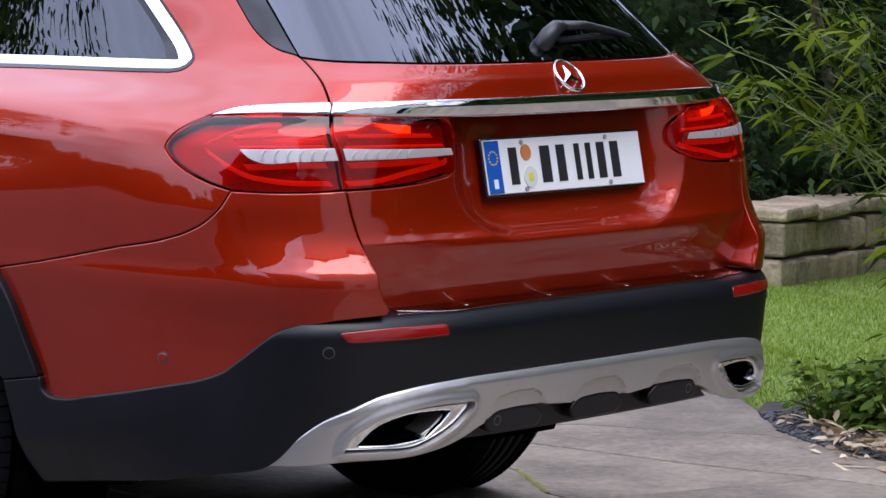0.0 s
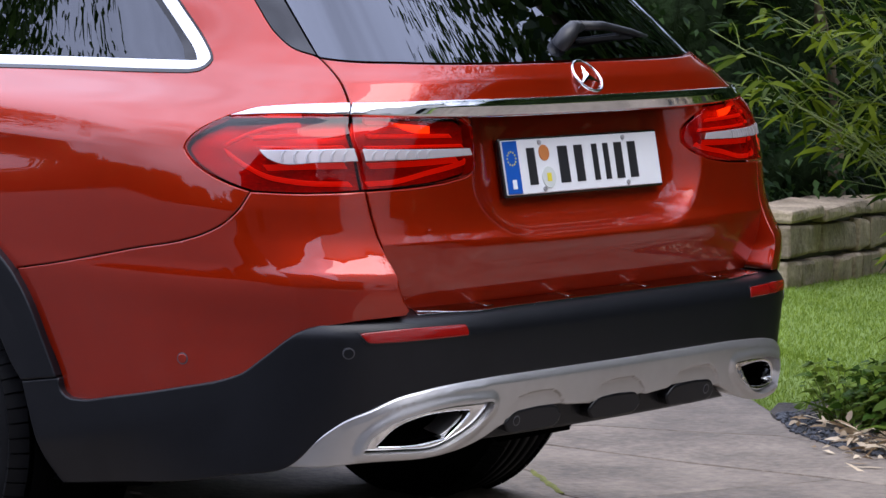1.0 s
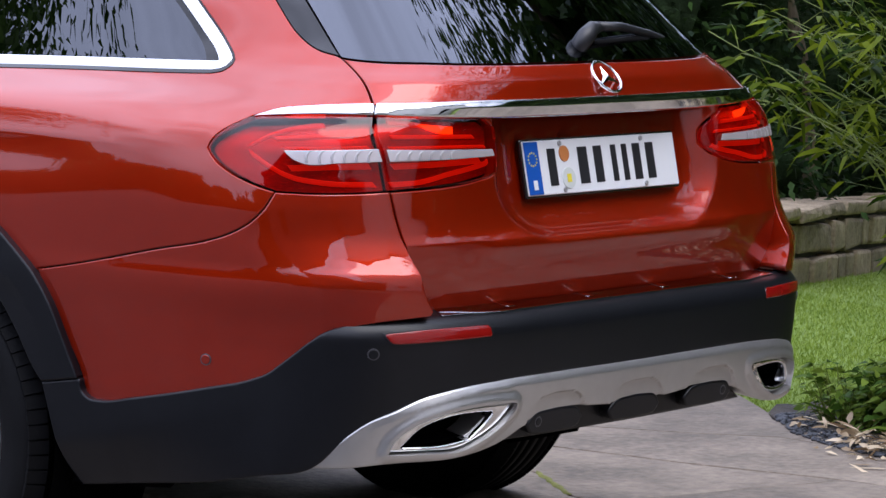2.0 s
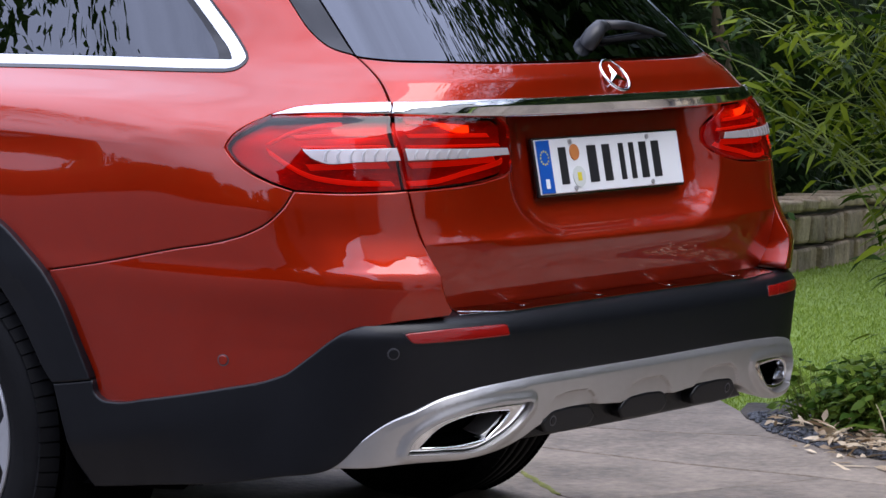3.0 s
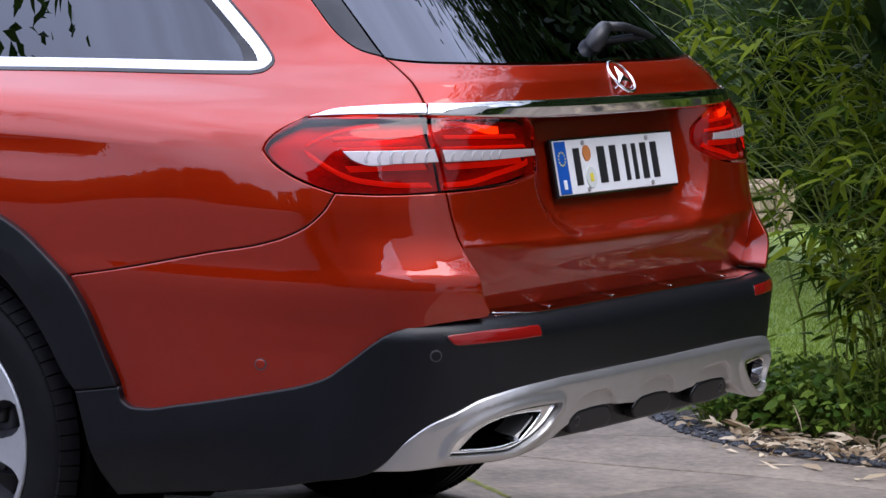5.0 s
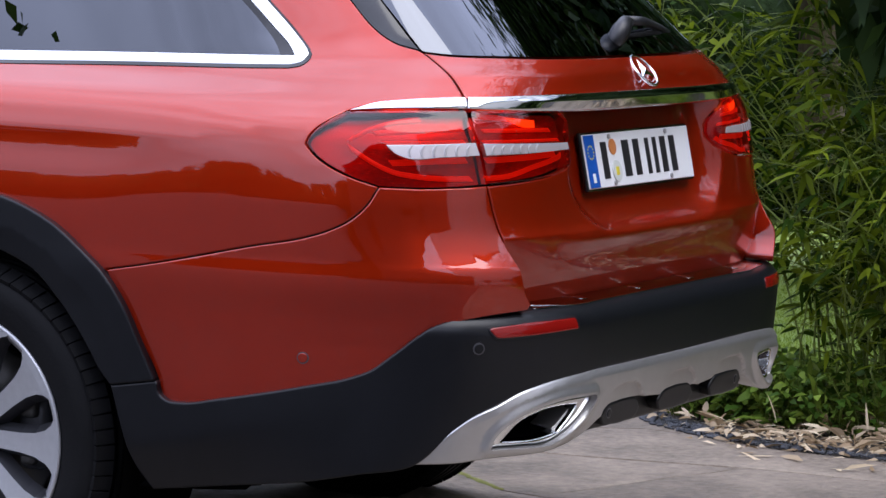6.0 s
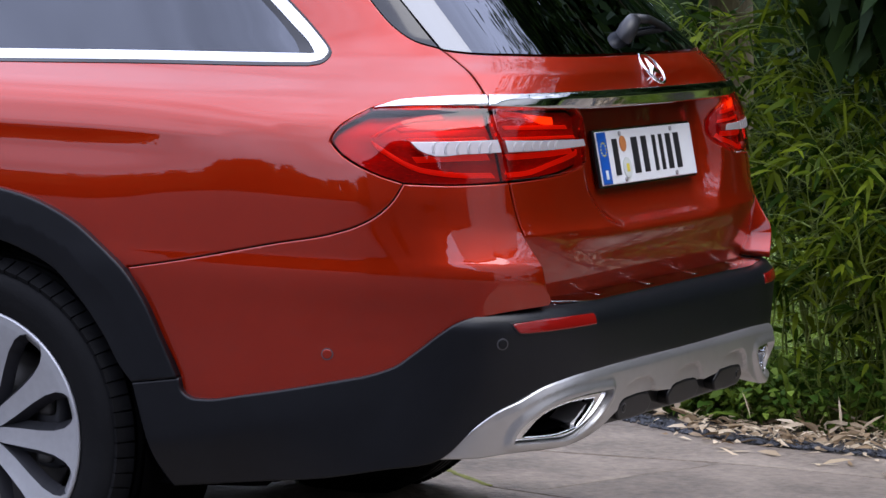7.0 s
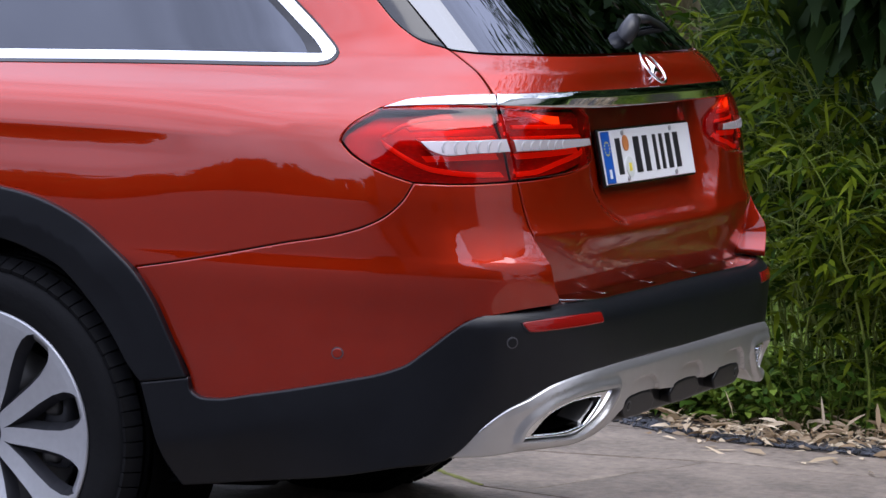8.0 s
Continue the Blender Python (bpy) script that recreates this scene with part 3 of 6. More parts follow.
for c in PADS:
    pad = loop([(c - 0.092, 0.440), (c - 0.070, 0.458), (c - 0.02, 0.4655), (c + 0.03, 0.4655), (c + 0.075, 0.458), (c + 0.092, 0.440)],
               [(c + 0.092, 0.440), (c + 0.08, 0.424), (c + 0.03, 0.417), (c - 0.03, 0.417), (c - 0.08, 0.424), (c - 0.092, 0.440)])
    panel("bumper_pad", pad, CLADDING, bumper, lift=0.0175, edge=0.006, grid=0.010, gap=0, depth=0.03)
for side in (False, True):
    panel("tail_pipe", inset(PIPE_OUT, 0.0030), CHROME, bumper, lift=0.018, edge=0.0055, hole_edge=True, gap=0, grid=0.004, depth=0.022, holes=[PIPE_IN], mirror=side, label="bright chrome tail pipe finisher")
    # near-black sheet and wall stand for the shade deep in the pipe
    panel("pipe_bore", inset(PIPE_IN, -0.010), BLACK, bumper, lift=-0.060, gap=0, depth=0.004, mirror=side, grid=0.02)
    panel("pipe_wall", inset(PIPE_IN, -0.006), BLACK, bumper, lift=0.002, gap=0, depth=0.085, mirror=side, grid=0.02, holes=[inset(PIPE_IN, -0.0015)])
    panel("pipe_liner", loop([(-0.470, 0.470), (-0.484, 0.462), (-0.512, 0.441), (-0.532, 0.431)], [(-0.532, 0.431), (-0.524, 0.427), (-0.497, 0.445), (-0.480, 0.459), (-0.470, 0.470)], step=0.004), SILVER, bumper, lift=0.006, edge=0.004, gap=0, depth=0.05, grid=0.005, mirror=side)
    refl = loop([(-0.7135, 0.6400), (-0.650, 0.6445), (-0.490, 0.6462)], [(-0.490, 0.6462), (-0.484, 0.6445), (-0.4785, 0.627)], [(-0.4785, 0.627), (-0.480, 0.6240), (-0.488, 0.6232)], [(-0.488, 0.6232), (-0.600, 0.6215), (-0.690, 0.6195)], [(-0.690, 0.6195), (-0.707, 0.6215), (-0.718, 0.632)], [(-0.718, 0.632), (-0.721, 0.638), (-0.7135, 0.6400)], step=0.004)
    panel("bumper_reflector", refl, REFLECTOR, bumper, base=bumper_skin, lift=0.002, edge=0.003, gap=0, grid=0.008, mirror=side, label="red bumper reflector")
    panel("reflector_rim", inset(refl, -0.0035), CLADDING, bumper, base=bumper_skin, lift=0.0010, edge=0.001, gap=0, grid=0.01, depth=0.002, mirror=side)
    for s0, z0, surface, up_, mat_ in ((-0.7435, 0.6016, bumper_skin, 0.001, CLADDING), (-1.0716, 0.572, skin, 0.001, PAINT)):
        panel("sensor_ring", oval(s0, z0, 0.0115, 0.0115), SENSOR_RIM, car, base=surface, lift=up_, gap=0, grid=0.01, depth=0.003, mirror=side)
        panel("sensor", oval(s0, z0, 0.0092, 0.0092), mat_, car, base=surface, lift=up_ + 0.0015, edge=0.002, gap=0, grid=0.006, depth=0.003, mirror=side, label="round parking sensor")
    panel("pad_sensor_ring", oval(-0.328, 0.443, 0.0105, 0.0105), SENSOR_RIM, bumper, lift=0.0181, gap=0, grid=0.01, depth=0.003, mirror=side)
    panel("pad_sensor", oval(-0.328, 0.443, 0.0080, 0.0080), CLADDING, bumper, lift=0.0193, edge=0.002, gap=0, grid=0.006, depth=0.003, mirror=side)

# tailgate
gate_low = [(-0.612, 0.677), (-0.590, 0.668), (0.0, 0.664), (0.590, 0.668), (0.612, 0.677)]
INNER_LAMP = loop([(-0.704, 1.040), (-0.682, 0.991), (-0.661, 0.902)], [(-0.661, 0.902), (-0.560, 0.906), (-0.470, 0.912), (-0.405, 0.922)], [(-0.405, 0.922), (-0.368, 0.938), (-0.350, 0.962), (-0.356, 0.985), (-0.385, 1.012), (-0.430, 1.034)], [(-0.430, 1.034), (-0.560, 1.040), (-0.704, 1.040)])
LAMP_SPAN = [(-0.405, 0.922), (-0.368, 0.938), (-0.350, 0.962), (-0.356, 0.985), (-0.385, 1.012), (-0.430, 1.034)]
LAMP_FOOT = [(-0.661, 0.902), (-0.560, 0.906), (-0.470, 0.912), (-0.405, 0.922)]
gate_bottom_line = loop(GATE_L[4:], gate_low, mir(GATE_L[4:]), [(-s, z) for s, z in LAMP_FOOT], [(-s, z) for s, z in LAMP_SPAN], *legs((0.430, 1.034), (0.43, 1.050), (-0.43, 1.050), (-0.430, 1.034)), LAMP_SPAN[::-1], LAMP_FOOT[::-1])
panel("tailgate", gate_bottom_line, PAINT, car, base=gate_skin, lift=0.0, edge=0.003, grid=0.0065, depth=0.02)
GLASS_LOW = [(-0.812, 1.145), (-0.78, 1.142), (-0.60, 1.138), (0.0, 1.135), (0.60, 1.138), (0.78, 1.142), (0.812, 1.145)]
panel("tailgate_top", loop(GLASS_LOW, [(-s, z) for s, z in GATE_L[:3]], [(0.721, 1.061), (0.0, 1.063), (-0.721, 1.061)], GATE_L[:3][::-1]), PAINT, car, edge=0.003, grid=0.010, depth=0.02)
glass_side = [(-0.812, 1.147), (-0.8155, 1.160), (-0.838, 1.238), (-0.895, 1.385)]
panel("rear_window", loop(glass_side, [(-0.895, 1.385), (-0.5, 1.40), (0, 1.405), (0.5, 1.40), (0.895, 1.385)], mir(glass_side), GLASS_LOW[::-1]), DARK_GLASS, car, base=rear_skin, lift=-0.002, gap=0.003, grid=0.014, depth=0.005, label="dark tinted rear window")


def strip_lift(s, z):
    """A lower face that looks down to the paving, under a narrow upper one."""
    w = step_up(0.70 - np.abs(s), 0, 0.34)
    return 0.003 + 0.004 * (1 - w) * step_up(z, 1.035, 1.060) + w * (0.80 * np.clip(z - 1.031, 0, 0.021) - 0.10 * np.maximum(z - 1.054, 0))


strip = loop([(-0.718, 1.063), (-0.40, 1.066), (0.0, 1.067), (0.40, 1.066), (0.718, 1.063)], [(0.718, 1.063), (0.7085, 1.042)], [(0.7085, 1.042), (0.45, 1.034), (0.0, 1.031), (-0.45, 1.034), (-0.7085, 1.042)], [(-0.7085, 1.042), (-0.718, 1.063)])
panel("chrome_strip", strip, CHROME, car, lift=strip_lift, edge=0.004, gap=0.001, grid=0.004, depth=0.016, label="chrome strip across the tailgate")
panel("sill_plate", loop([(-0.585, 0.678), (0.585, 0.678)], *legs((0.585, 0.678), (0.565, 0.728), (-0.565, 0.728), (-0.585, 0.678))), SILL, bumper, base=bumper_skin, lift=0.0022, edge=0.0015, gap=0, depth=0.003, grid=0.012, label="dark polished metal loading sill plate")
sill_line = [(-0.575, 0.696), (-0.530, 0.683), (-0.456, 0.673), (-0.35, 0.6745), (0.0, 0.676), (0.35, 0.6745), (0.456, 0.673), (0.530, 0.683), (0.575, 0.696)]
panel("sill_edge", loop(sill_line, [(0.575, 0.696), (0.575, 0.700)], [(a, b + 0.0042) for a, b in sill_line[::-1]], [(-0.575, 0.7002), (-0.575, 0.696)]), CHROME, bumper, base=bumper_skin, lift=0.0036, edge=0.0015, gap=0, depth=0.004, grid=0.01, label="thin bright metal edge of the loading sill")

for k in range(4):
    a = -0.384 + 0.262 * k
    panel("sill_rib", loop([(a, 0.694), (a + 0.024, 0.694)], *legs((a + 0.024, 0.694), (a + 0.024, 0.726), (a, 0.726), (a, 0.694))), CHROME, bumper, base=bumper_skin, lift=0.0032, edge=0.0012, gap=0, depth=0.003, grid=0.01)

# tail lamps: lens over housing, light guides and a white strip
OUTER_LAMP = loop(LAMP_TOP, LAMP_LEFT, LAMP_LOW, [(-0.661, 0.902), (-0.682, 0.991), (-0.708, 1.042)])
for side in (False, True):
    for which, line, surface, lift_ in (("outer", OUTER_LAMP, skin, 0.002), ("inner", INNER_LAMP, gate_skin, 0.004)):
        lamp = panel("tail_lamp", line, RED_HOUSING, car, base=surface, lift=lift_ - 0.022, gap=0.0035, depth=0.002, mirror=side, grid=0.012, label="red tail lamp with a white strip, lit")
        panel("lens", line, LENS, lamp, base=surface, lift=lift_, edge=0.0022, gap=0.002, depth=0.006, mirror=side, grid=0.009).visible_shadow = False
        if which == "outer":
            panel("light_strip", loop([(-0.868, 0.9765), (-0.780, 0.9785), (-0.684, 0.9812)], [(-0.684, 0.9812), (-0.676, 0.958)], [(-0.676, 0.958), (-0.760, 0.955), (-0.834, 0.954), (-0.853, 0.962), (-0.868, 0.9765)]), WHITE_GUIDE, lamp, lift=0.0030, edge=0.0012, gap=0, mirror=side, grid=0.008)
            for k in range(6):
                c = -0.705 - 0.024 * k
                panel("strip_facet", loop([(c + 0.005, 0.9775), (c - 0.003, 0.968), (c - 0.002, 0.9562)], [(c - 0.002, 0.9562), (c + 0.003, 0.9562)], [(c + 0.003, 0.9562), (c + 0.002, 0.968), (c + 0.010, 0.9778)], [(c + 0.010, 0.9778), (c + 0.005, 0.9775)], step=0.003), FACET, lamp, lift=0.0042, edge=0.002, gap=0, depth=0.003, mirror=side, grid=0.01)
            bars = (([(-0.945, 0.985), (-0.927, 0.999), (-0.905, 1.014), (-0.87, 1.028), (-0.80, 1.035)], 0.0055), ([(-0.896, 1.0074), (-0.806, 1.013), (-0.700, 1.015)], 0.0055), ([(-0.875, 0.9855), (-0.80, 0.9870), (-0.692, 0.989)], 0.0045), ([(-0.862, 0.947), (-0.79, 0.9505), (-0.690, 0.952)], 0.0080), ([(-0.945, 0.978), (-0.927, 0.967), (-0.896, 0.949), (-0.856, 0.931), (-0.80, 0.9215), (-0.68, 0.917)], 0.0070))
        else:
            panel("light_strip", loop([(-0.667, 0.9795), (-0.54, 0.977), (-0.400, 0.975)], [(-0.400, 0.975), (-0.393, 0.962)], [(-0.393, 0.962), (-0.54, 0.9586), (-0.661, 0.9575)], [(-0.661, 0.9575), (-0.667, 0.9795)]), WHITE_GUIDE, lamp, base=gate_skin, lift=0.0050, edge=0.0012, gap=0, mirror=side, grid=0.008)
            for k in range(6):
                c = -0.645 + 0.026 * k
                panel("strip_facet", loop([(c + 0.005, 0.9762), (c - 0.003, 0.968), (c - 0.002, 0.9595)], [(c - 0.002, 0.9595), (c + 0.003, 0.9595)], [(c + 0.003, 0.9595), (c + 0.002, 0.968), (c + 0.010, 0.9762)], [(c + 0.010, 0.9762), (c + 0.005, 0.9762)], step=0.003), FACET, lamp, base=gate_skin, lift=0.0062, edge=0.002, gap=0, depth=0.004, mirror=side, grid=0.01)
            bars = (([(-0.675, 1.0380), (-0.62, 1.034), (-0.585, 1.029)], 0.0055), ([(-0.655, 1.009), (-0.554, 1.006), (-0.43, 1.002)], 0.0055), ([(-0.655, 0.986), (-0.51, 0.9835), (-0.395, 0.981)], 0.0045), ([(-0.650, 0.950), (-0.524, 0.951), (-0.410, 0.954)], 0.0080), ([(-0.655, 0.916), (-0.582, 0.918), (-0.502, 0.931), (-0.431, 0.941), (-0.375, 0.952)], 0.0070))
            panel("indicator", loop([(-0.600, 1.031), (-0.561, 1.0275), (-0.5026, 1.0225)], [(-0.5026, 1.0225), (-0.498, 1.0083)], [(-0.498, 1.0083), (-0.533, 1.0105), (-0.564, 1.0185), (-0.600, 1.031)]), AMBER, lamp, base=gate_skin, lift=-0.010, gap=0, mirror=side, depth=0.003, label="amber glowing indicator")
        for line_, half in [(a, b * 0.7) for a, b in bars]:
            panel("light_guide", loop([tuple(p) for p in run([(a, b + half) for a, b in line_], 0.03)], [tuple(p) for p in run([(a, b - half) for a, b in line_], 0.03)[::-1]]), RED_GLOW, lamp, base=surface, lift=lift_ - 0.018, edge=0.003, gap=0, mirror=side, depth=0.006, grid=0.012)
    panel("lamp_strip", loop(LAMP_TOP[::-1], [(-0.708, 1.042), (-0.7175, 1.063)], STRIP_TOP[::-1]), CHROME, car, lift=lambda s, z: 0.003 + 0.004 * step_up(z, 1.035, 1.060) + 0 * s, edge=0.004, gap=0.001, grid=0.008, depth=0.010, mirror=side, label="chrome strip above the tail lamp")

# inside: an added near-black shell for the shade in the gaps, and the floor
ss, zz = np.linspace(-5.9, 5.9, 520)[:, None], np.linspace(0.24, 1.46, 60)[None, :]
gs, gz = (ss + 0 * zz).ravel(), (zz + 0 * ss).ravel()
shell = gate_skin(gs, gz) - normals_of(skin, gs, gz, 1.5e-3) * np.where(gz > 1.10, 0.07, 0.034)[:, None]
shell[:, 1] += np.where((np.abs(shell[:, 0]) < 0.60) & (gz > 0.64) & (gz < 0.76) & (shell[:, 1] < 0.6), 0.03, 0)
shell[:, 1] += np.where((np.abs(shell[:, 0]) < 0.75) & (gz < 0.56) & (shell[:, 1] < 0.6), 0.06, 0)
cell = lambda i, j: i * 60 + j
mids = lambda i, j: shell[cell(i, j)]
shell_faces = []
for i in range(519):
    for j in range(59):
        p = mids(i, j)
        near = min(math.hypot(p[1] - 1.08, p[2] - 0.352), math.hypot(p[1] - 4.02, p[2] - 0.352))
        low_ = 0.405 - 0.118 * step_up(p[1], 0.0, 0.55) if p[1] < 0.75 else 0.24
        if p[2] > low_ and not (abs(p[0]) > 0.6 and near < 0.40):
            shell_faces.append((cell(i, j), cell(i + 1, j), cell(i + 1, j + 1), cell(i, j + 1)))
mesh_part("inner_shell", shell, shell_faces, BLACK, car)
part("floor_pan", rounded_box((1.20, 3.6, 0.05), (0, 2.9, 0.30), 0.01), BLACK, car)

# front half, plain, out of the shot
for side in (False, True):
    front = loop([(-2.626, 0.33), (-2.626, 1.075)], [(-2.626, 1.075), (-3.6, 1.06), (-4.4, 1.02), (-5.0, 0.97), (-5.92, 0.95)], [(-5.92, 0.95), (-5.92, 0.22)], [(-5.92, 0.22), (-5.35, 0.22)],
                 [(-5.35, 0.22), (-5.33, 0.50), (-5.22, 0.66), (-5.05, 0.74), (-4.85, 0.77), (-4.65, 0.74), (-4.48, 0.66), (-4.37, 0.50), (-4.35, 0.28)], [(-4.35, 0.28), (-2.626, 0.33)])
    panel("front_body", front, PAINT, car, edge=0.003, grid=0.05, mirror=side)
    panel("front_glass", loop([(-2.626, 1.08), (-3.6, 1.065), (-4.4, 1.03), (-5.0, 0.985), (-5.92, 0.965)], *legs((-5.92, 0.965), (-5.92, 1.38), (-2.626, 1.38), (-2.626, 1.08))), GLOSS_BLACK, car, grid=0.05, mirror=side)
cap, cap_faces = [], []
for j, zc in enumerate((1.385, 1.41, 1.43, 1.45, 1.47, 1.485)):
    cap += list(skin(np.linspace(-5.92, 5.92, 161)[:-1], np.full(160, zc)))
for j in range(5):
    cap_faces += [(j * 160 + i, j * 160 + (i + 1) % 160, (j + 1) * 160 + (i + 1) % 160, (j + 1) * 160 + i) for i in range(160)]
cap_faces.append(tuple(range(800, 960)))
mesh_part("roof", cap, cap_faces, PAINT, car)

# number plate, set in the bowl
tilt = Matrix.Rotation(radians(-12.5), 4, "X")
plate_at = Matrix.Translation((0.0, 0.0345, 0.9265)) @ tilt
def on_plate(size, x, z, y, bevel=0.001, segs=1):
    return rounded_box(size, (0, 0, 0), bevel, segs, plate_at @ Matrix.Translation((x, y, z)))
plate = part("number_plate", on_plate((0.530, 0.010, 0.120), 0, 0, 0.0, 0.004, 2), GLOSS_BLACK, car, "white number plate with a blue strip in a black holder")
part("plate_face", on_plate((0.520, 0.004, 0.110), 0, 0, -0.0055, 0.0015), PLATE_WHITE, plate)
part("plate_strip", on_plate((0.046, 0.0016, 0.106), -0.235, 0, -0.0082, 0.0006), PLATE_BLUE, plate, "blue strip")
x = -0.178
for width, gap_ in ((0.038, 0.062), (0.046, 0.009), (0.040, 0.022), (0.026, 0.012), (0.026, 0.010), (0.038, 0.008), (0.040, 0)):
    part("bar", on_plate((width * 0.70, 0.0018, 0.075), x + width / 2 - 0.012, 0, -0.0082, 0.0007), INK, plate)
    x += width + gap_
def disc(r, t, m, seg=28):
    bm = bmesh.new()
    bmesh.ops.create_cone(bm, cap_ends=True, segments=seg, radius1=r, radius2=r * 0.97, depth=t)
    bmesh.ops.transform(bm, matrix=m @ Matrix.Rotation(radians(90), 4, "X"), verts=bm.verts)
    return bm
ORANGE = material("orange sticker", (0.55, 0.20, 0.06), 0.4)
PALE = material("pale sticker", (0.62, 0.65, 0.62), 0.4)
YELLOW = material("yellow mark", (0.75, 0.62, 0.05), 0.4)
part("sticker", disc(0.0165, 0.002, plate_at @ Matrix.Translation((-0.128, -0.0085, 0.026))), ORANGE, plate, "round orange sticker")
part("sticker", disc(0.0220, 0.002, plate_at @ Matrix.Translation((-0.122, -0.0085, -0.024))), PALE, plate, "round pale sticker with a yellow mark")
part("sticker_mark", on_plate((0.014, 0.0012, 0.017), -0.122, -0.024, -0.0098, 0.0004), YELLOW, plate)
for k in range(12):
    a = k * math.pi / 6
    part("dot", on_plate((0.0034, 0.001, 0.0034), -0.235 + 0.0135 * math.cos(a), 0.018 + 0.0135 * math.sin(a), -0.0093, 0.0003), YELLOW, plate)
part("strip_mark", on_plate((0.013, 0.001, 0.019), -0.235, -0.034, -0.0093, 0.0003), PLATE_WHITE, plate)
for bx, bz in ((-0.14, 0.047), (0.14, 0.047), (-0.14, -0.047), (0.14, -0.047)):
    part("screw", disc(0.005, 0.004, plate_at @ Matrix.Translation((bx, -0.009, bz)), 14), ALLOY, plate)

# round badge
badge_at = Matrix.Translation((0.0, 0.026, 1.105)) @ Matrix.Rotation(radians(-42), 4, "X") @ Matrix.Scale(0.95, 4)
bm = bmesh.new()
ring_pts = 48
for i in range(ring_pts):
    a = 2 * math.pi * i / ring_pts
    for j in range(8):
        b = 2 * math.pi * j / 8
        r = 0.0405 + 0.0036 * math.cos(b)
        bm.verts.new((r * math.cos(a), 0.0040 * math.sin(b), r * math.sin(a)))
bm.verts.ensure_lookup_table()
for i in range(ring_pts):
    for j in range(8):
        bm.faces.new([bm.verts[q] for q in (i * 8 + j, i * 8 + (j + 1) % 8, ((i + 1) % ring_pts) * 8 + (j + 1) % 8, ((i + 1) % ring_pts) * 8 + j)])
bmesh.ops.recalc_face_normals(bm, faces=bm.faces)
bmesh.ops.transform(bm, matrix=badge_at, verts=bm.verts)
badge = part("badge", bm, CHROME, car, "chrome ring badge with three arms", smooth=True)
for k in range(3):
    a = radians(90 + 120 * k)
    tip, u = Vector((math.cos(a), 0, math.sin(a))), Vector((-math.sin(a), 0, math.cos(a)))
    bm = bmesh.new()
    base_ = [bm.verts.new(v) for v in (u * 0.0085, tip * 0.039, -u * 0.0085, -tip * 0.005)]
    peak = bm.verts.new(Vector((0, -0.006, 0)))
    for i in range(4):
        bm.faces.new((base_[i], base_[(i + 1) % 4], peak))
    bmesh.ops.recalc_face_normals(bm, faces=bm.faces)
    bmesh.ops.transform(bm, matrix=badge_at, verts=bm.verts)
    part("badge_arm", bm, CHROME, badge)
for k in range(3):
    bm = rounded_box((0.004, 0.02, 0.004), (0.0405 * math.cos(radians(90 + 120 * k)), 0.01, 0.0405 * math.sin(radians(90 + 120 * k))), 0.001)
    bmesh.ops.transform(bm, matrix=badge_at, verts=bm.verts)
    part("badge_pin", bm, CHROME, badge)

# wiper at rest on the rear window
def spar(points, half_w, half_t, mat, name, parent, label=""):
    """A tapered bar with a rounded section through the points, widths given at each."""
    bm = bmesh.new()
    rings = []
    p = [Vector(q) for q in points]
    for i, q in enumerate(p):
        along = (p[min(i + 1, len(p) - 1)] - p[max(i - 1, 0)]).normalized()
        side_ = along.cross(Vector((0, -0.77, 0.64))).normalized()
        up_ = side_.cross(along)
        rings.append([bm.verts.new(q + side_ * half_w[i] * math.cos(a) * (1 if abs(math.cos(a)) < 0.9 else 0.92) + up_ * half_t[i] * math.sin(a)) for a in (2 * math.pi * k / 12 for k in range(12))])
    for r1, r2 in zip(rings, rings[1:]):
        for k in range(12):
            bm.faces.new((r1[k], r1[(k + 1) % 12], r2[(k + 1) % 12], r2[k]))
    bm.faces.new(rings[0][::-1]), bm.faces.new(rings[-1])
    bmesh.ops.recalc_face_normals(bm, faces=bm.faces)
    return part(name, bm, mat, parent, label, smooth=True)
WIPER = material("wiper plastic", (0.012, 0.012, 0.014), 0.38)
wiper = spar([(-0.022, 0.098, 1.146), (-0.016, 0.086, 1.165), (0.000, 0.080, 1.186), (0.022, 0.082, 1.200), (0.060, 0.088, 1.204)], [0.013, 0.020, 0.021, 0.017, 0.011], [0.014, 0.018, 0.018, 0.014, 0.009], WIPER, "wiper", car, "black rear wiper resting on the glass")
spar([(0.045, 0.086, 1.204), (0.14, 0.094, 1.202), (0.26, 0.108, 1.186), (0.385, 0.128, 1.163)], [0.011, 0.010, 0.009, 0.006], [0.010, 0.009, 0.007, 0.005], WIPER, "wiper_arm", wiper)
spar([(0.05, 0.094, 1.170), (0.22, 0.104, 1.176), (0.40, 0.128, 1.160)], [0.006, 0.008, 0.005], [0.006, 0.007, 0.005], RUBBER, "wiper_blade", wiper)

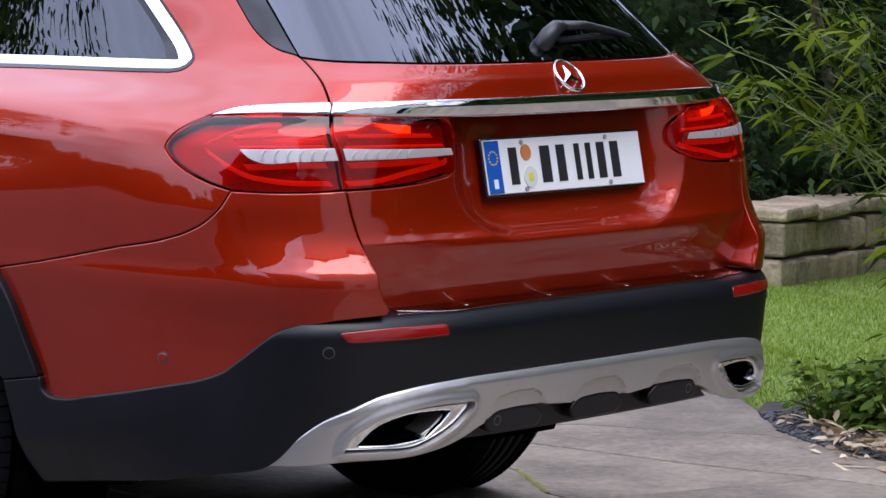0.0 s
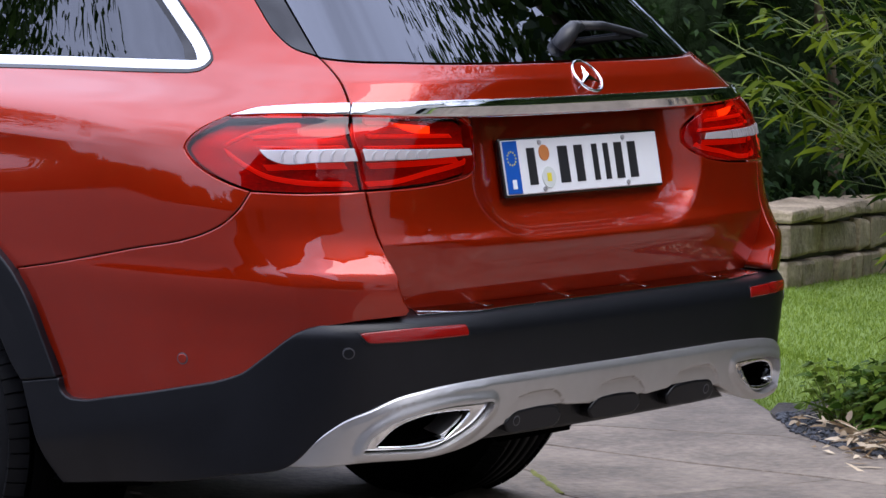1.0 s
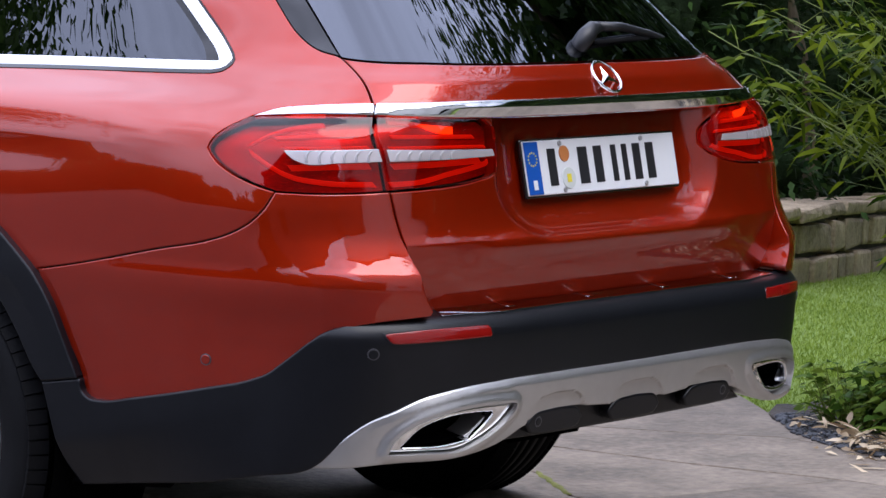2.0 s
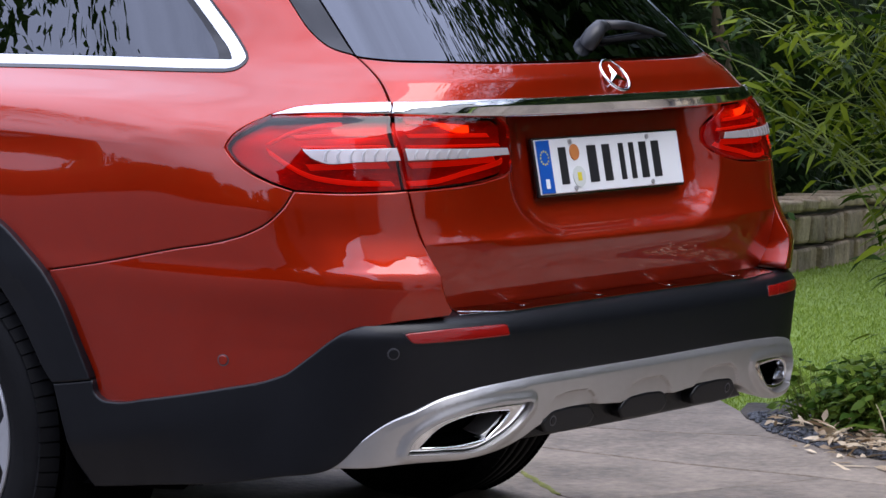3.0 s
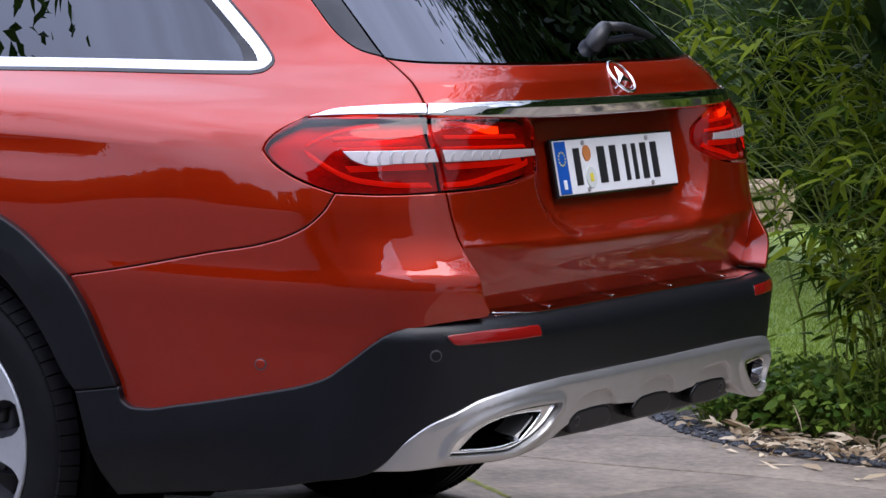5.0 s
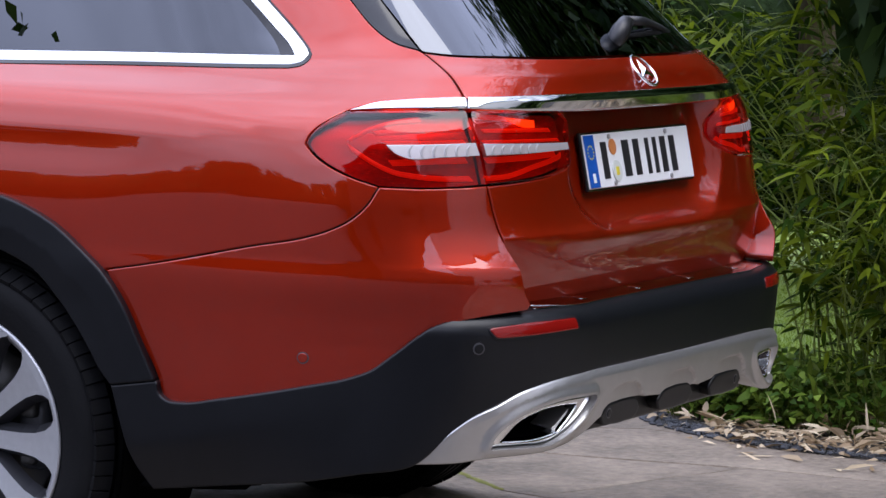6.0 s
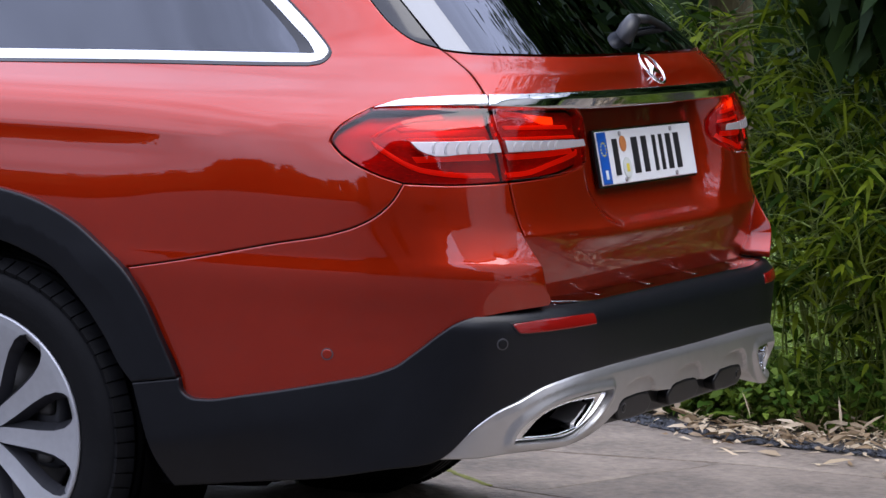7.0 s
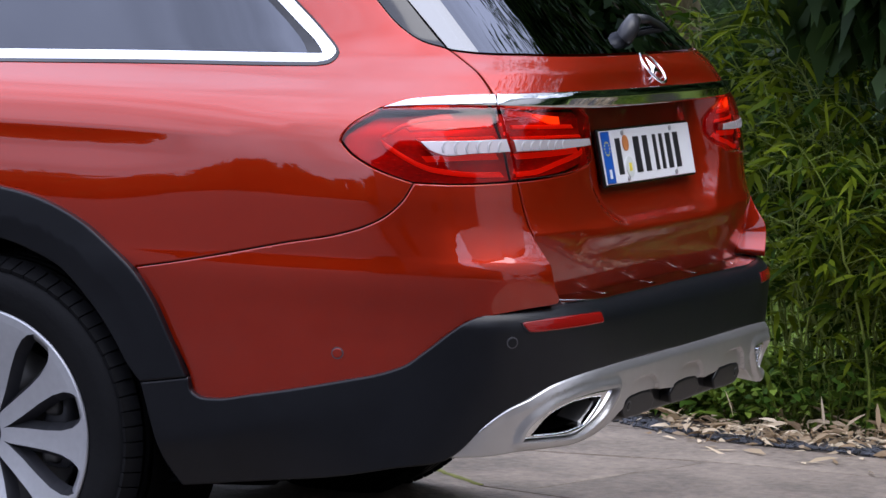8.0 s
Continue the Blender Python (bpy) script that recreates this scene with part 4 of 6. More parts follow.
# ---- wheels ----
def build_wheel(parent):
    """A wheel round the x axis, its outer face towards -x, its centre at the origin."""
    face = -0.122
    barrel = [(0.11, 0.236), (-0.085, 0.236), (-0.100, 0.243), (-0.112, 0.2545), (-0.118, 0.2545), (-0.120, 0.250), (-0.116, 0.244), (-0.095, 0.228), (0.11, 0.222)]
    v, f = revolved(barrel, 96)
    wheel = mesh_part("wheel", v, f, ALLOY, parent, "two-tone alloy wheel with a low black tyre")
    tyre = [(0.100, 0.244), (0.118, 0.265), (0.124, 0.295), (0.118, 0.325), (0.104, 0.342), (0.085, 0.348)]
    for g in (0.052, 0.018, -0.018, -0.052):
        tyre += [(g + 0.006, 0.3495), (g + 0.005, 0.342), (g - 0.005, 0.342), (g - 0.006, 0.3495)]
    tyre += [(-0.085, 0.348), (-0.104, 0.342), (-0.118, 0.325), (-0.1235, 0.310), (-0.1245, 0.297), (-0.1225, 0.285), (-0.1225, 0.276), (-0.119, 0.264), (-0.112, 0.252), (-0.100, 0.246)]
    v, f = revolved(tyre, 128)
    t = mesh_part("tyre", v, f, RUBBER, wheel, "black low-profile tyre")
    bm = bmesh.new()
    for k in range(72):
        a = 2 * math.pi * k / 72
        for sgn in (-1, 1):
            m = Matrix.Rotation(a, 4, "X") @ Matrix.Translation((sgn * 0.0975, 0, 0.3440)) @ Matrix.Rotation(radians(sgn * 24), 4, "Y")
            q = bmesh.ops.create_cube(bm, size=1, matrix=m @ Matrix.Diagonal((0.042, 0.0268, 0.009, 1)))
    part("tread", bm, RUBBER, t, kind="stuff")
    spokes = 10
    for k in range(spokes):
        turn = Matrix.Rotation(2 * math.pi * k / spokes + SPOKE_TURN, 4, "X")
        bm = bmesh.new()
        rows = ((0.035, 0.012, face + 0.040), (0.060, 0.016, face + 0.038), (0.100, 0.0180, face + 0.033), (0.150, 0.0195, face + 0.023), (0.190, 0.0235, face + 0.014), (0.220, 0.0325, face + 0.007), (0.236, 0.043, face + 0.004), (0.249, 0.060, face + 0.003))
        tops, lows = [], []
        for r, w, x_ in rows:
            tops.append([bm.verts.new((x_, w * q, math.sqrt(max(r * r - (w * q) ** 2, 0)))) for q in (-1, -0.4, 0.4, 1)])
            lows.append([bm.verts.new((x_ + 0.030, w * 1.0 * q, math.sqrt(max(r * r - (w * q) ** 2, 0)))) for q in (-1, 1)])
        for a, b in zip(tops, tops[1:]):
            for i in range(3):
                bm.faces.new((a[i], a[i + 1], b[i + 1], b[i]))
        bmesh.ops.recalc_face_normals(bm, faces=bm.faces)
        for fc in bm.faces:
            if fc.normal.x > 0:
                fc.normal_flip()
        bmesh.ops.transform(bm, matrix=turn, verts=bm.verts)
        for l_ in list(bm.verts):
            if not l_.link_faces:
                bm.verts.remove(l_)
        spoke = part("spoke", bm, ALLOY, wheel)
        bm = bmesh.new()
        for sgn in (-1, 1):
            hi = [bm.verts.new((x_ + 0.0006, sgn * w, math.sqrt(max(r * r - w * w, 0)))) for r, w, x_ in rows]
            lo = [bm.verts.new((x_ + 0.030, sgn * (w + 0.0130), math.sqrt(max(r * r - w * w, 0)) - 0.006)) for r, w, x_ in rows]
            for i in range(len(rows) - 1):
                bm.faces.new((hi[i], hi[i + 1], lo[i + 1], lo[i]))
        bmesh.ops.transform(bm, matrix=turn, verts=bm.verts)
        part("spoke_flank", bm, ALLOY_DARK, spoke)
    v, f = revolved([(face + 0.030, 0.0), (face + 0.030, 0.024), (face + 0.036, 0.030), (face + 0.046, 0.036), (face + 0.066, 0.040)], 48)
    mesh_part("hub", v, f, ALLOY_DARK, wheel)
    v, f = revolved([(0.000, 0.06), (0.000, 0.165), (0.025, 0.165), (0.025, 0.06)], 64)
    mesh_part("brake_disc", v, f, IRON, wheel)
    bm = rounded_box((0.075, 0.070, 0.17), (-0.005, -0.135, 0.02), 0.018, 3)
    part("brake_caliper", bm, ALLOY_DARK, wheel, smooth=True)
    for z_ in (-0.035, 0.06):
        bm = rounded_box((0.03, 0.035, 0.035), (-0.045, -0.135, z_), 0.010, 3)
        part("caliper_bolt", bm, IRON, wheel, smooth=True)
    v, f = revolved([(0.06, 0.05), (0.06, 0.221)], 48)
    mesh_part("back_plate", v, f, BLACK, wheel)
    return wheel


SPOKE_TURN = radians(18.0)
first = build_wheel(car)
first.matrix_basis = pose(-0.797, AXLE[0], WHEEL_R)
for x_, y_, rz in ((0.797, AXLE[0], 180), (-0.797, 4.02, 0), (0.797, 4.02, 180)):
    copy_thing(first, pose(x_, y_, WHEEL_R, 0, 0, rz))
for y_ in (AXLE[0], 4.02):
    for sgn in (-1, 1):
        v, f = [], []
        for k in range(33):
            a = radians(-25 + 230 * k / 32)
            v += [(sgn * 0.62, 0.392 * math.cos(a), 0.392 * math.sin(a)), (sgn * 0.895, 0.392 * math.cos(a), 0.392 * math.sin(a)), (sgn * 0.62, 0, 0)]
        for k in range(32):
            f += [(3 * k, 3 * k + 1, 3 * k + 4, 3 * k + 3), (3 * k + 2, 3 * k, 3 * k + 3)]
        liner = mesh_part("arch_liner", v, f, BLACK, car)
        liner.matrix_basis = pose(0, y_, WHEEL_R + 0.005)

# ---- the garden ----
rng = np.random.default_rng(7)
STONE = material("grey sandstone slab", (0.26, 0.24, 0.22), 0.8)
vary(STONE, (0.098, 0.078, 0.058), (0.30, 0.243, 0.183), 3.4, rough=(0.65, 0.9), detail=12, low=0.34, high=0.68, bump=0.008, bump_scale=48, per_piece=0.16)
JOINT = material("sandy joint", (0.16, 0.14, 0.10), 0.95)
vary(JOINT, (0.045, 0.040, 0.030), (0.12, 0.105, 0.080), 3.0, bump=0.006, bump_scale=60)
LAWN = material("mown grass", (0.10, 0.16, 0.03), 0.8)
vary(LAWN, (0.14, 0.22, 0.028), (0.27, 0.36, 0.06), 1.2, bump=0.02, bump_scale=30)
SOIL = material("dark soil", (0.06, 0.05, 0.04), 0.95)
vary(SOIL, (0.035, 0.03, 0.025), (0.09, 0.075, 0.06), 6.0, bump=0.01, bump_scale=40)
GRAVEL = material("slate gravel", (0.07, 0.075, 0.085), 0.7)


def leafy(name, dark, light, rough=0.45, through_light=0.25):
    """Leaf green that changes leaf by leaf, with some light coming through."""
    m = bpy.data.materials.new(name)
    m.use_nodes = True
    n, l = m.node_tree.nodes, m.node_tree.links
    b = n["Principled BSDF"]
    g, r = n.new("ShaderNodeNewGeometry"), n.new("ShaderNodeValToRGB")
    r.color_ramp.elements[0].color, r.color_ramp.elements[1].color = (*dark, 1), (*light, 1)
    r.color_ramp.elements[0].position = 0.25
    l.new(g.outputs["Random Per Island"], r.inputs["Fac"])
    l.new(r.outputs["Color"], b.inputs["Base Color"])
    b.inputs["Roughness"].default_value, b.inputs["Specular IOR Level"].default_value = rough, 0.09
    t, mx = n.new("ShaderNodeBsdfTranslucent"), n.new("ShaderNodeMixShader")
    l.new(r.outputs["Color"], t.inputs["Color"])
    mx.inputs["Fac"].default_value = through_light
    l.new(b.outputs[0], mx.inputs[1])
    l.new(t.outputs[0], mx.inputs[2])
    l.new(mx.outputs[0], n["Material Output"].inputs["Surface"])
    return m


BAMBOO_LEAF = leafy("bamboo leaf", (0.022, 0.050, 0.003), (0.21, 0.27, 0.016), 0.5, 0.45)
BAMBOO_STEM = material("bamboo cane", (0.10, 0.14, 0.03), 0.4)
vary(BAMBOO_STEM, (0.06, 0.10, 0.012), (0.22, 0.28, 0.04), 9.0)
DARK_LEAF = leafy("dark shrub leaf", (0.012, 0.030, 0.008), (0.045, 0.085, 0.020))
# near-black green with the shade inside foliage put into its colour
SHADE_LEAF = material("leaf green darkened as shade", (0.012, 0.022, 0.007), 0.9, 0.0, Specular_IOR_Level=0.1)
vary(SHADE_LEAF, (0.005, 0.010, 0.003), (0.022, 0.040, 0.012), 9.0, bump=0.05, bump_scale=14)
TREE_LEAF = leafy("tree leaf", (0.030, 0.060, 0.012), (0.085, 0.14, 0.030), 0.45, 0.4)
COVER_LEAF = leafy("ground cover leaf", (0.045, 0.095, 0.011), (0.25, 0.35, 0.05), 0.5, 0.3)
GRASS_BLADE = leafy("grass blade", (0.16, 0.24, 0.028), (0.31, 0.40, 0.065))
DRY_LEAF = leafy("dry fallen leaf", (0.30, 0.21, 0.12), (0.82, 0.68, 0.47), 0.7, 0.15)
BARK = material("bark", (0.16, 0.12, 0.08), 0.9)
vary(BARK, (0.06, 0.042, 0.026), (0.20, 0.145, 0.095), 5.0, bump=0.01, bump_scale=30, stretch=(1, 1, 0.3))


def leaves_mesh(at, way, length, width, droop=0.25, six=True):
    """Pointed leaves with a fold down the middle. at, way: arrays of roots and directions."""
    n = len(at)
    way = way / (np.linalg.norm(way, axis=1)[:, None] + 1e-9)
    side = np.cross(way, rng.normal(size=(n, 3)) * 0.6 + [0, 0, 1])
    side /= np.linalg.norm(side, axis=1)[:, None] + 1e-9
    up = np.cross(side, way)
    L, W = length[:, None], width[:, None]
    fall = np.array([0, 0, -1.0]) * L * droop
    if six:
        v = np.stack([at, at + way * L * 0.3 + side * W * 0.5 + up * W * 0.14, at + way * L * 0.3 - side * W * 0.5 + up * W * 0.14,
                      at + way * L * 0.68 + side * W * 0.36 + up * W * 0.08 + fall * 0.4, at + way * L * 0.68 - side * W * 0.36 + up * W * 0.08 + fall * 0.4, at + way * L + fall], 1)
        f = np.array([(0, 2, 1), (1, 2, 4), (1, 4, 3), (3, 4, 5)])
    else:
        v = np.stack([at, at + way * L * 0.45 + side * W * 0.5, at + way * L * 0.45 - side * W * 0.5, at + way * L + fall], 1)
        f = np.array([(0, 2, 1), (1, 2, 3)])
    k = v.shape[1]
    return v.reshape(-1, 3), (f[None] + np.arange(n)[:, None, None] * k).reshape(-1, 3)


def fast_mesh(name, verts, tris, mat, parent=None, label="", kind="", smooth=False):
    me = bpy.data.meshes.new(name)
    me.vertices.add(len(verts))
    me.vertices.foreach_set("co", np.asarray(verts, np.float32).ravel())
    me.loops.add(len(tris) * 3)
    me.loops.foreach_set("vertex_index", np.asarray(tris, np.int32).ravel())
    me.polygons.add(len(tris))
    me.polygons.foreach_set("loop_start", np.arange(len(tris), dtype=np.int32) * 3)
    me.update(calc_edges=True)
    me.materials.append(mat)
    if smooth:
        me.polygons.foreach_set("use_smooth", [True] * len(tris))
    ob = new(name, me)
    ob.parent = parent
    return tagged(ob, label=label, kind=kind)


def tube(points, radii, sides=7):
    p = np.array(points, float)
    verts, tris = [], []
    for i, q in enumerate(p):
        along = p[min(i + 1, len(p) - 1)] - p[max(i - 1, 0)]
        along /= np.linalg.norm(along) + 1e-9
        a = np.cross(along, [0.31, 0.83, 0.2])
        a /= np.linalg.norm(a) + 1e-9
        b = np.cross(along, a)
        for k in range(sides):
            t = 2 * math.pi * k / sides
            verts.append(q + radii[i] * (a * math.cos(t) + b * math.sin(t)))
    for i in range(len(p) - 1):
        for k in range(sides):
            j = (k + 1) % sides
            tris += [(i * sides + k, i * sides + j, (i + 1) * sides + j), (i * sides + k, (i + 1) * sides + j, (i + 1) * sides + k)]
    return np.array(verts), np.array(tris)


def joined(pieces):
    verts, tris, at = [], [], 0
    for v, t in pieces:
        verts.append(v), tris.append(t + at)
        at += len(v)
    return np.vstack(verts), np.vstack(tris)


def edge_x(y):
    """Where the paving ends towards the bed and the lawn."""
    return np.interp(y, [-20, 0.05, 0.5, 0.75, 0.95, 1.08, 1.20, 1.45, 2.2, 4, 9], [2.0, 2.01, 2.02, 2.08, 2.20, 2.33, 2.48, 2.70, 3.2, 3.9, 5.0])


def ground_z(x, y):
    out = np.clip(x - edge_x(y), 0, 22.0)
    return np.where(x > edge_x(y) - 0.06, -0.012 - (0.105 * np.minimum(out, 4.4) + 0.07 * np.maximum(out - 4.4, 0)) * step_up(out, 0.2, 1.2), -0.05)


# one sheet of ground to the horizon
gx = np.concatenate([[-600, -200, -60, -20], np.arange(-10, 1.6, 1.0), np.arange(1.6, 4.0, 0.06), np.arange(4.0, 12, 0.25), np.arange(12, 28, 1.0), [30, 60, 200, 600]])
gy = np.concatenate([[-600, -200, -60, -20, -12, -8, -6, -4], np.arange(-3, 2.4, 0.06), np.arange(2.4, 12, 0.3), [12.5, 14, 16, 20, 60, 200, 600]])
X, Y = np.meshgrid(gx, gy, indexing="ij")
gv = np.stack([X, Y, ground_z(X, Y)], -1).reshape(-1, 3)
nx_, ny_ = len(gx), len(gy)
i_, j_ = np.meshgrid(np.arange(nx_ - 1), np.arange(ny_ - 1), indexing="ij")
c0 = (i_ * ny_ + j_).ravel()
gt = np.concatenate([np.stack([c0, c0 + ny_, c0 + ny_ + 1], -1), np.stack([c0, c0 + ny_ + 1, c0 + 1], -1)])
ground = fast_mesh("ground", gv, gt, LAWN, None, "mown green lawn falling gently away", "structure", True)
ground["category"] = "lawn"

# paving: large uneven slabs on a sandy bed
bed_y = np.concatenate([np.linspace(-14, -0.2, 40), np.linspace(0, 2.4, 121), np.linspace(2.5, 8, 25)])
pv = [(x_, y_, -0.004) for y_ in bed_y for x_ in (-14.0, float(edge_x(y_)) + 0.03)]
pavement = mesh_part("pavement", pv, [(2 * k, 2 * k + 1, 2 * k + 3, 2 * k + 2) for k in range(len(bed_y) - 1)], JOINT, None, "uneven grey sandstone slab paving with open joints", smooth=False, kind="structure")
pavement["category"] = "paving"
ASPHALT = material("dark asphalt", (0.05, 0.05, 0.05), 0.85)
vary(ASPHALT, (0.030, 0.029, 0.028), (0.064, 0.062, 0.059), 3.0, bump=0.004, bump_scale=160)
# unseen ground further out, added dark for the flank to reflect
yard = mesh_part("yard", [(-14.0, -30, -0.006), (-14.0, 40, -0.006), (-56.0, 40, -0.006), (-56.0, -30, -0.006), (-14.0, 8, -0.006), (-1.2, 8, -0.006), (-1.2, 40, -0.006)], [(0, 4, 1, 2, 3), (4, 5, 6, 1)], ASPHALT, None, "unseen wide dark grey asphalt yard added beyond the slabs", smooth=False, kind="structure")
yard["category"] = "yard"

# an unseen dark drive along the car's flank, added so the paint's reflections fall dark
drive = part("drive", rounded_box((12.6, 15.0, 0.03), (-7.6, 1.0, 0.004), 0.004), ASPHALT, None, "unseen dark asphalt drive added beside the paving")
tagged(drive, category="drive", kind="structure")

# flower bed soil
sv = []
for y_ in np.linspace(-6, 1.24, 90):
    for q in range(8):
        far = 1.9 * min(1.0, math.sqrt(max(1.26 - y_, 0.001)) * 1.1)
        x_ = float(edge_x(y_)) + 0.012 + far * q / 7
        sv.append((x_, y_, float(ground_z(np.array(x_), np.array(y_))) + 0.03 + 0.02 * noise.noise((x_ * 5, y_ * 5, 0)) - (0.02 if q in (0, 7) else 0)))
mesh_part("flower_bed", sv, [(8 * r + q, 8 * r + q + 1, 8 * r + q + 9, 8 * r + q + 8) for r in range(89) for q in range(7)], SOIL, None, "dark soil bed beside the paving", kind="structure")


def bed_points(n, near=0.0, far=0.6, y0=-3.0, y1=1.15):
    y = rng.uniform(y0, y1, n)
    x = edge_x(y) + near + (far - near) * rng.random(n) ** 1.3
    return np.stack([x, y, ground_z(x, y) + 0.035], -1)


# slate gravel along the edge
gp = bed_points(3800, 0.01, 0.20)
ico = bmesh.new()
bmesh.ops.create_icosphere(ico, subdivisions=1, radius=1)
iv, it = np.array([v.co for v in ico.verts]), np.array([[v.index for v in f.verts] for f in ico.faces])
ico.free()
sc = rng.uniform(0.004, 0.010, (len(gp), 1, 1)) * (1 + rng.normal(0, 0.25, (len(gp), 1, 3))) * [1, 1, 0.6]
gvv = iv[None] * sc * (1 + rng.normal(0, 0.12, (len(gp), len(iv), 1))) + gp[:, None, :] - [0, 0, 0.006]
uneven = np.array([noise.noise((0.0, y_ * 2.6, 5.0)) + 0.5 * noise.noise((0.0, y_ * 9.0, 2.0)) for y_ in gp[:, 1]])
keep = (gp[:, 0] - edge_x(gp[:, 1]) < 0.13 + 0.16 * uneven) & (uneven > -0.28)
gvv, gp = gvv[keep], gp[keep]
fast_mesh("gravel", gvv.reshape(-1, 3), (it[None] + np.arange(len(gp))[:, None, None] * len(iv)).reshape(-1, 3), GRAVEL, None, "small dark grey slate chips along the bed edge", "stuff")["category"] = "gravel"

# dry fallen leaves
dp = np.vstack([bed_points(430, -0.02, 0.50, -2.5, 1.1), bed_points(560, 0.03, 0.42, -1.8, 0.75), bed_points(36, -0.30, 0.03, -1.5, 0.6)])
dp[:, 2] += rng.uniform(0.0, 0.035, len(dp))
lv, lt = leaves_mesh(dp, np.stack([rng.normal(size=len(dp)), rng.normal(size=len(dp)), rng.uniform(-0.15, 0.6, len(dp))], -1), rng.uniform(0.030, 0.115, len(dp)), rng.uniform(0.007, 0.019, len(dp)), 0.15)
lv[:, 2] = np.maximum(lv[:, 2], 0.018)
# small torn scraps over the chips and out on the slabs
scrap = np.random.default_rng(21)
ny = scrap.uniform(-0.4, 0.75, 420)
sp = np.stack([edge_x(ny) + 0.10 + scrap.normal(0, 0.09, 420), ny, scrap.uniform(0.026, 0.040, 420)], -1)
sp[:, 2] = np.where(sp[:, 0] < edge_x(ny), 0.020, sp[:, 2])
sv2, st2 = leaves_mesh(sp, np.stack([scrap.normal(size=420), scrap.normal(size=420), scrap.uniform(-0.1, 0.3, 420)], -1), scrap.uniform(0.012, 0.055, 420), scrap.uniform(0.005, 0.015, 420), 0.15)
sv2[:, 2] = np.maximum(sv2[:, 2], 0.018)
lv, lt = joined([(lv, lt), (sv2, st2)])
fast_mesh("leaf_litter", lv, lt, DRY_LEAF, None, "dry pale brown fallen bamboo leaves", "stuff")["category"] = "leaves"


def ground_cover(at, spread, count, size, height):
    """A low clump of broad leaves on short stalks."""
    stalks, roots, ways = [], [], []
    for k in range(count):
        a, r = rng.uniform(0, 2 * math.pi), spread * math.sqrt(rng.random())
        root = at + np.array([r * math.cos(a) * 0.5, r * math.sin(a) * 0.5, 0])
        tip = at + np.array([r * math.cos(a), r * math.sin(a), height * rng.uniform(0.15, 1.0)])
        roots.append(tip)
        ways.append([math.cos(a) + rng.normal(0, 0.5), math.sin(a) + rng.normal(0, 0.5), rng.uniform(-0.3, 0.4)])
        if k % 3 == 0:
            stalks.append(tube([root, (root + tip) / 2 + [0, 0, 0.02], tip], [0.003, 0.002, 0.0015], 4))
    v, t = leaves_mesh(np.array(roots), np.array(ways), rng.uniform(0.6, 1.3, count) * size, rng.uniform(0.4, 0.65, count) * size, 0.2)
    straps = [(at + rng.normal(0, 0.05, 3) * [1, 1, 0], [rng.normal(0, 0.6), rng.normal(0, 0.6), 1.0]) for _ in range(5)]
    v2, t2 = leaves_mesh(np.array([q[0] for q in straps]), np.array([q[1] for q in straps]), rng.uniform(0.8, 1.3, 5) * (height + 0.08), rng.uniform(0.010, 0.022, 5), 0.35)
    plant = fast_mesh("ground_cover_plant", *tube([at, at + [0.01, 0, height * 0.5], at + [0.0, 0.02, height * 0.8]], [0.004, 0.003, 0.0015], 5), BAMBOO_STEM, None, "low leafy green ground cover plant in the bed")
    tagged(plant, category="plant", group="ground cover")
    fast_mesh("stem_tangle", *joined(stalks), BAMBOO_STEM, plant, kind="stuff")
    fast_mesh("foliage", *joined([(v, t), (v2, t2)]), COVER_LEAF, plant, kind="stuff")


for k in range(110):
    y_ = rng.uniform(-2.2, 0.80) if k < 80 else rng.uniform(0.55, 0.95)
    x_ = float(edge_x(y_)) + (rng.uniform(0.24, 0.85) if y_ > 0.72 else rng.uniform(0.30, 0.90) if y_ > 0.3 else rng.uniform(0.42, 1.0))
    z_ = float(ground_z(np.array(x_), np.array(y_))) + 0.03
    big = 0.95 if x_ - float(edge_x(y_)) > 0.35 and y_ > 0.2 else (0.75 if y_ > 0.4 else 0.42)
    ground_cover(np.array([x_, y_, z_]), 0.17 * big, 130, 0.040, 0.20 * big * rng.uniform(0.6, 1.1))


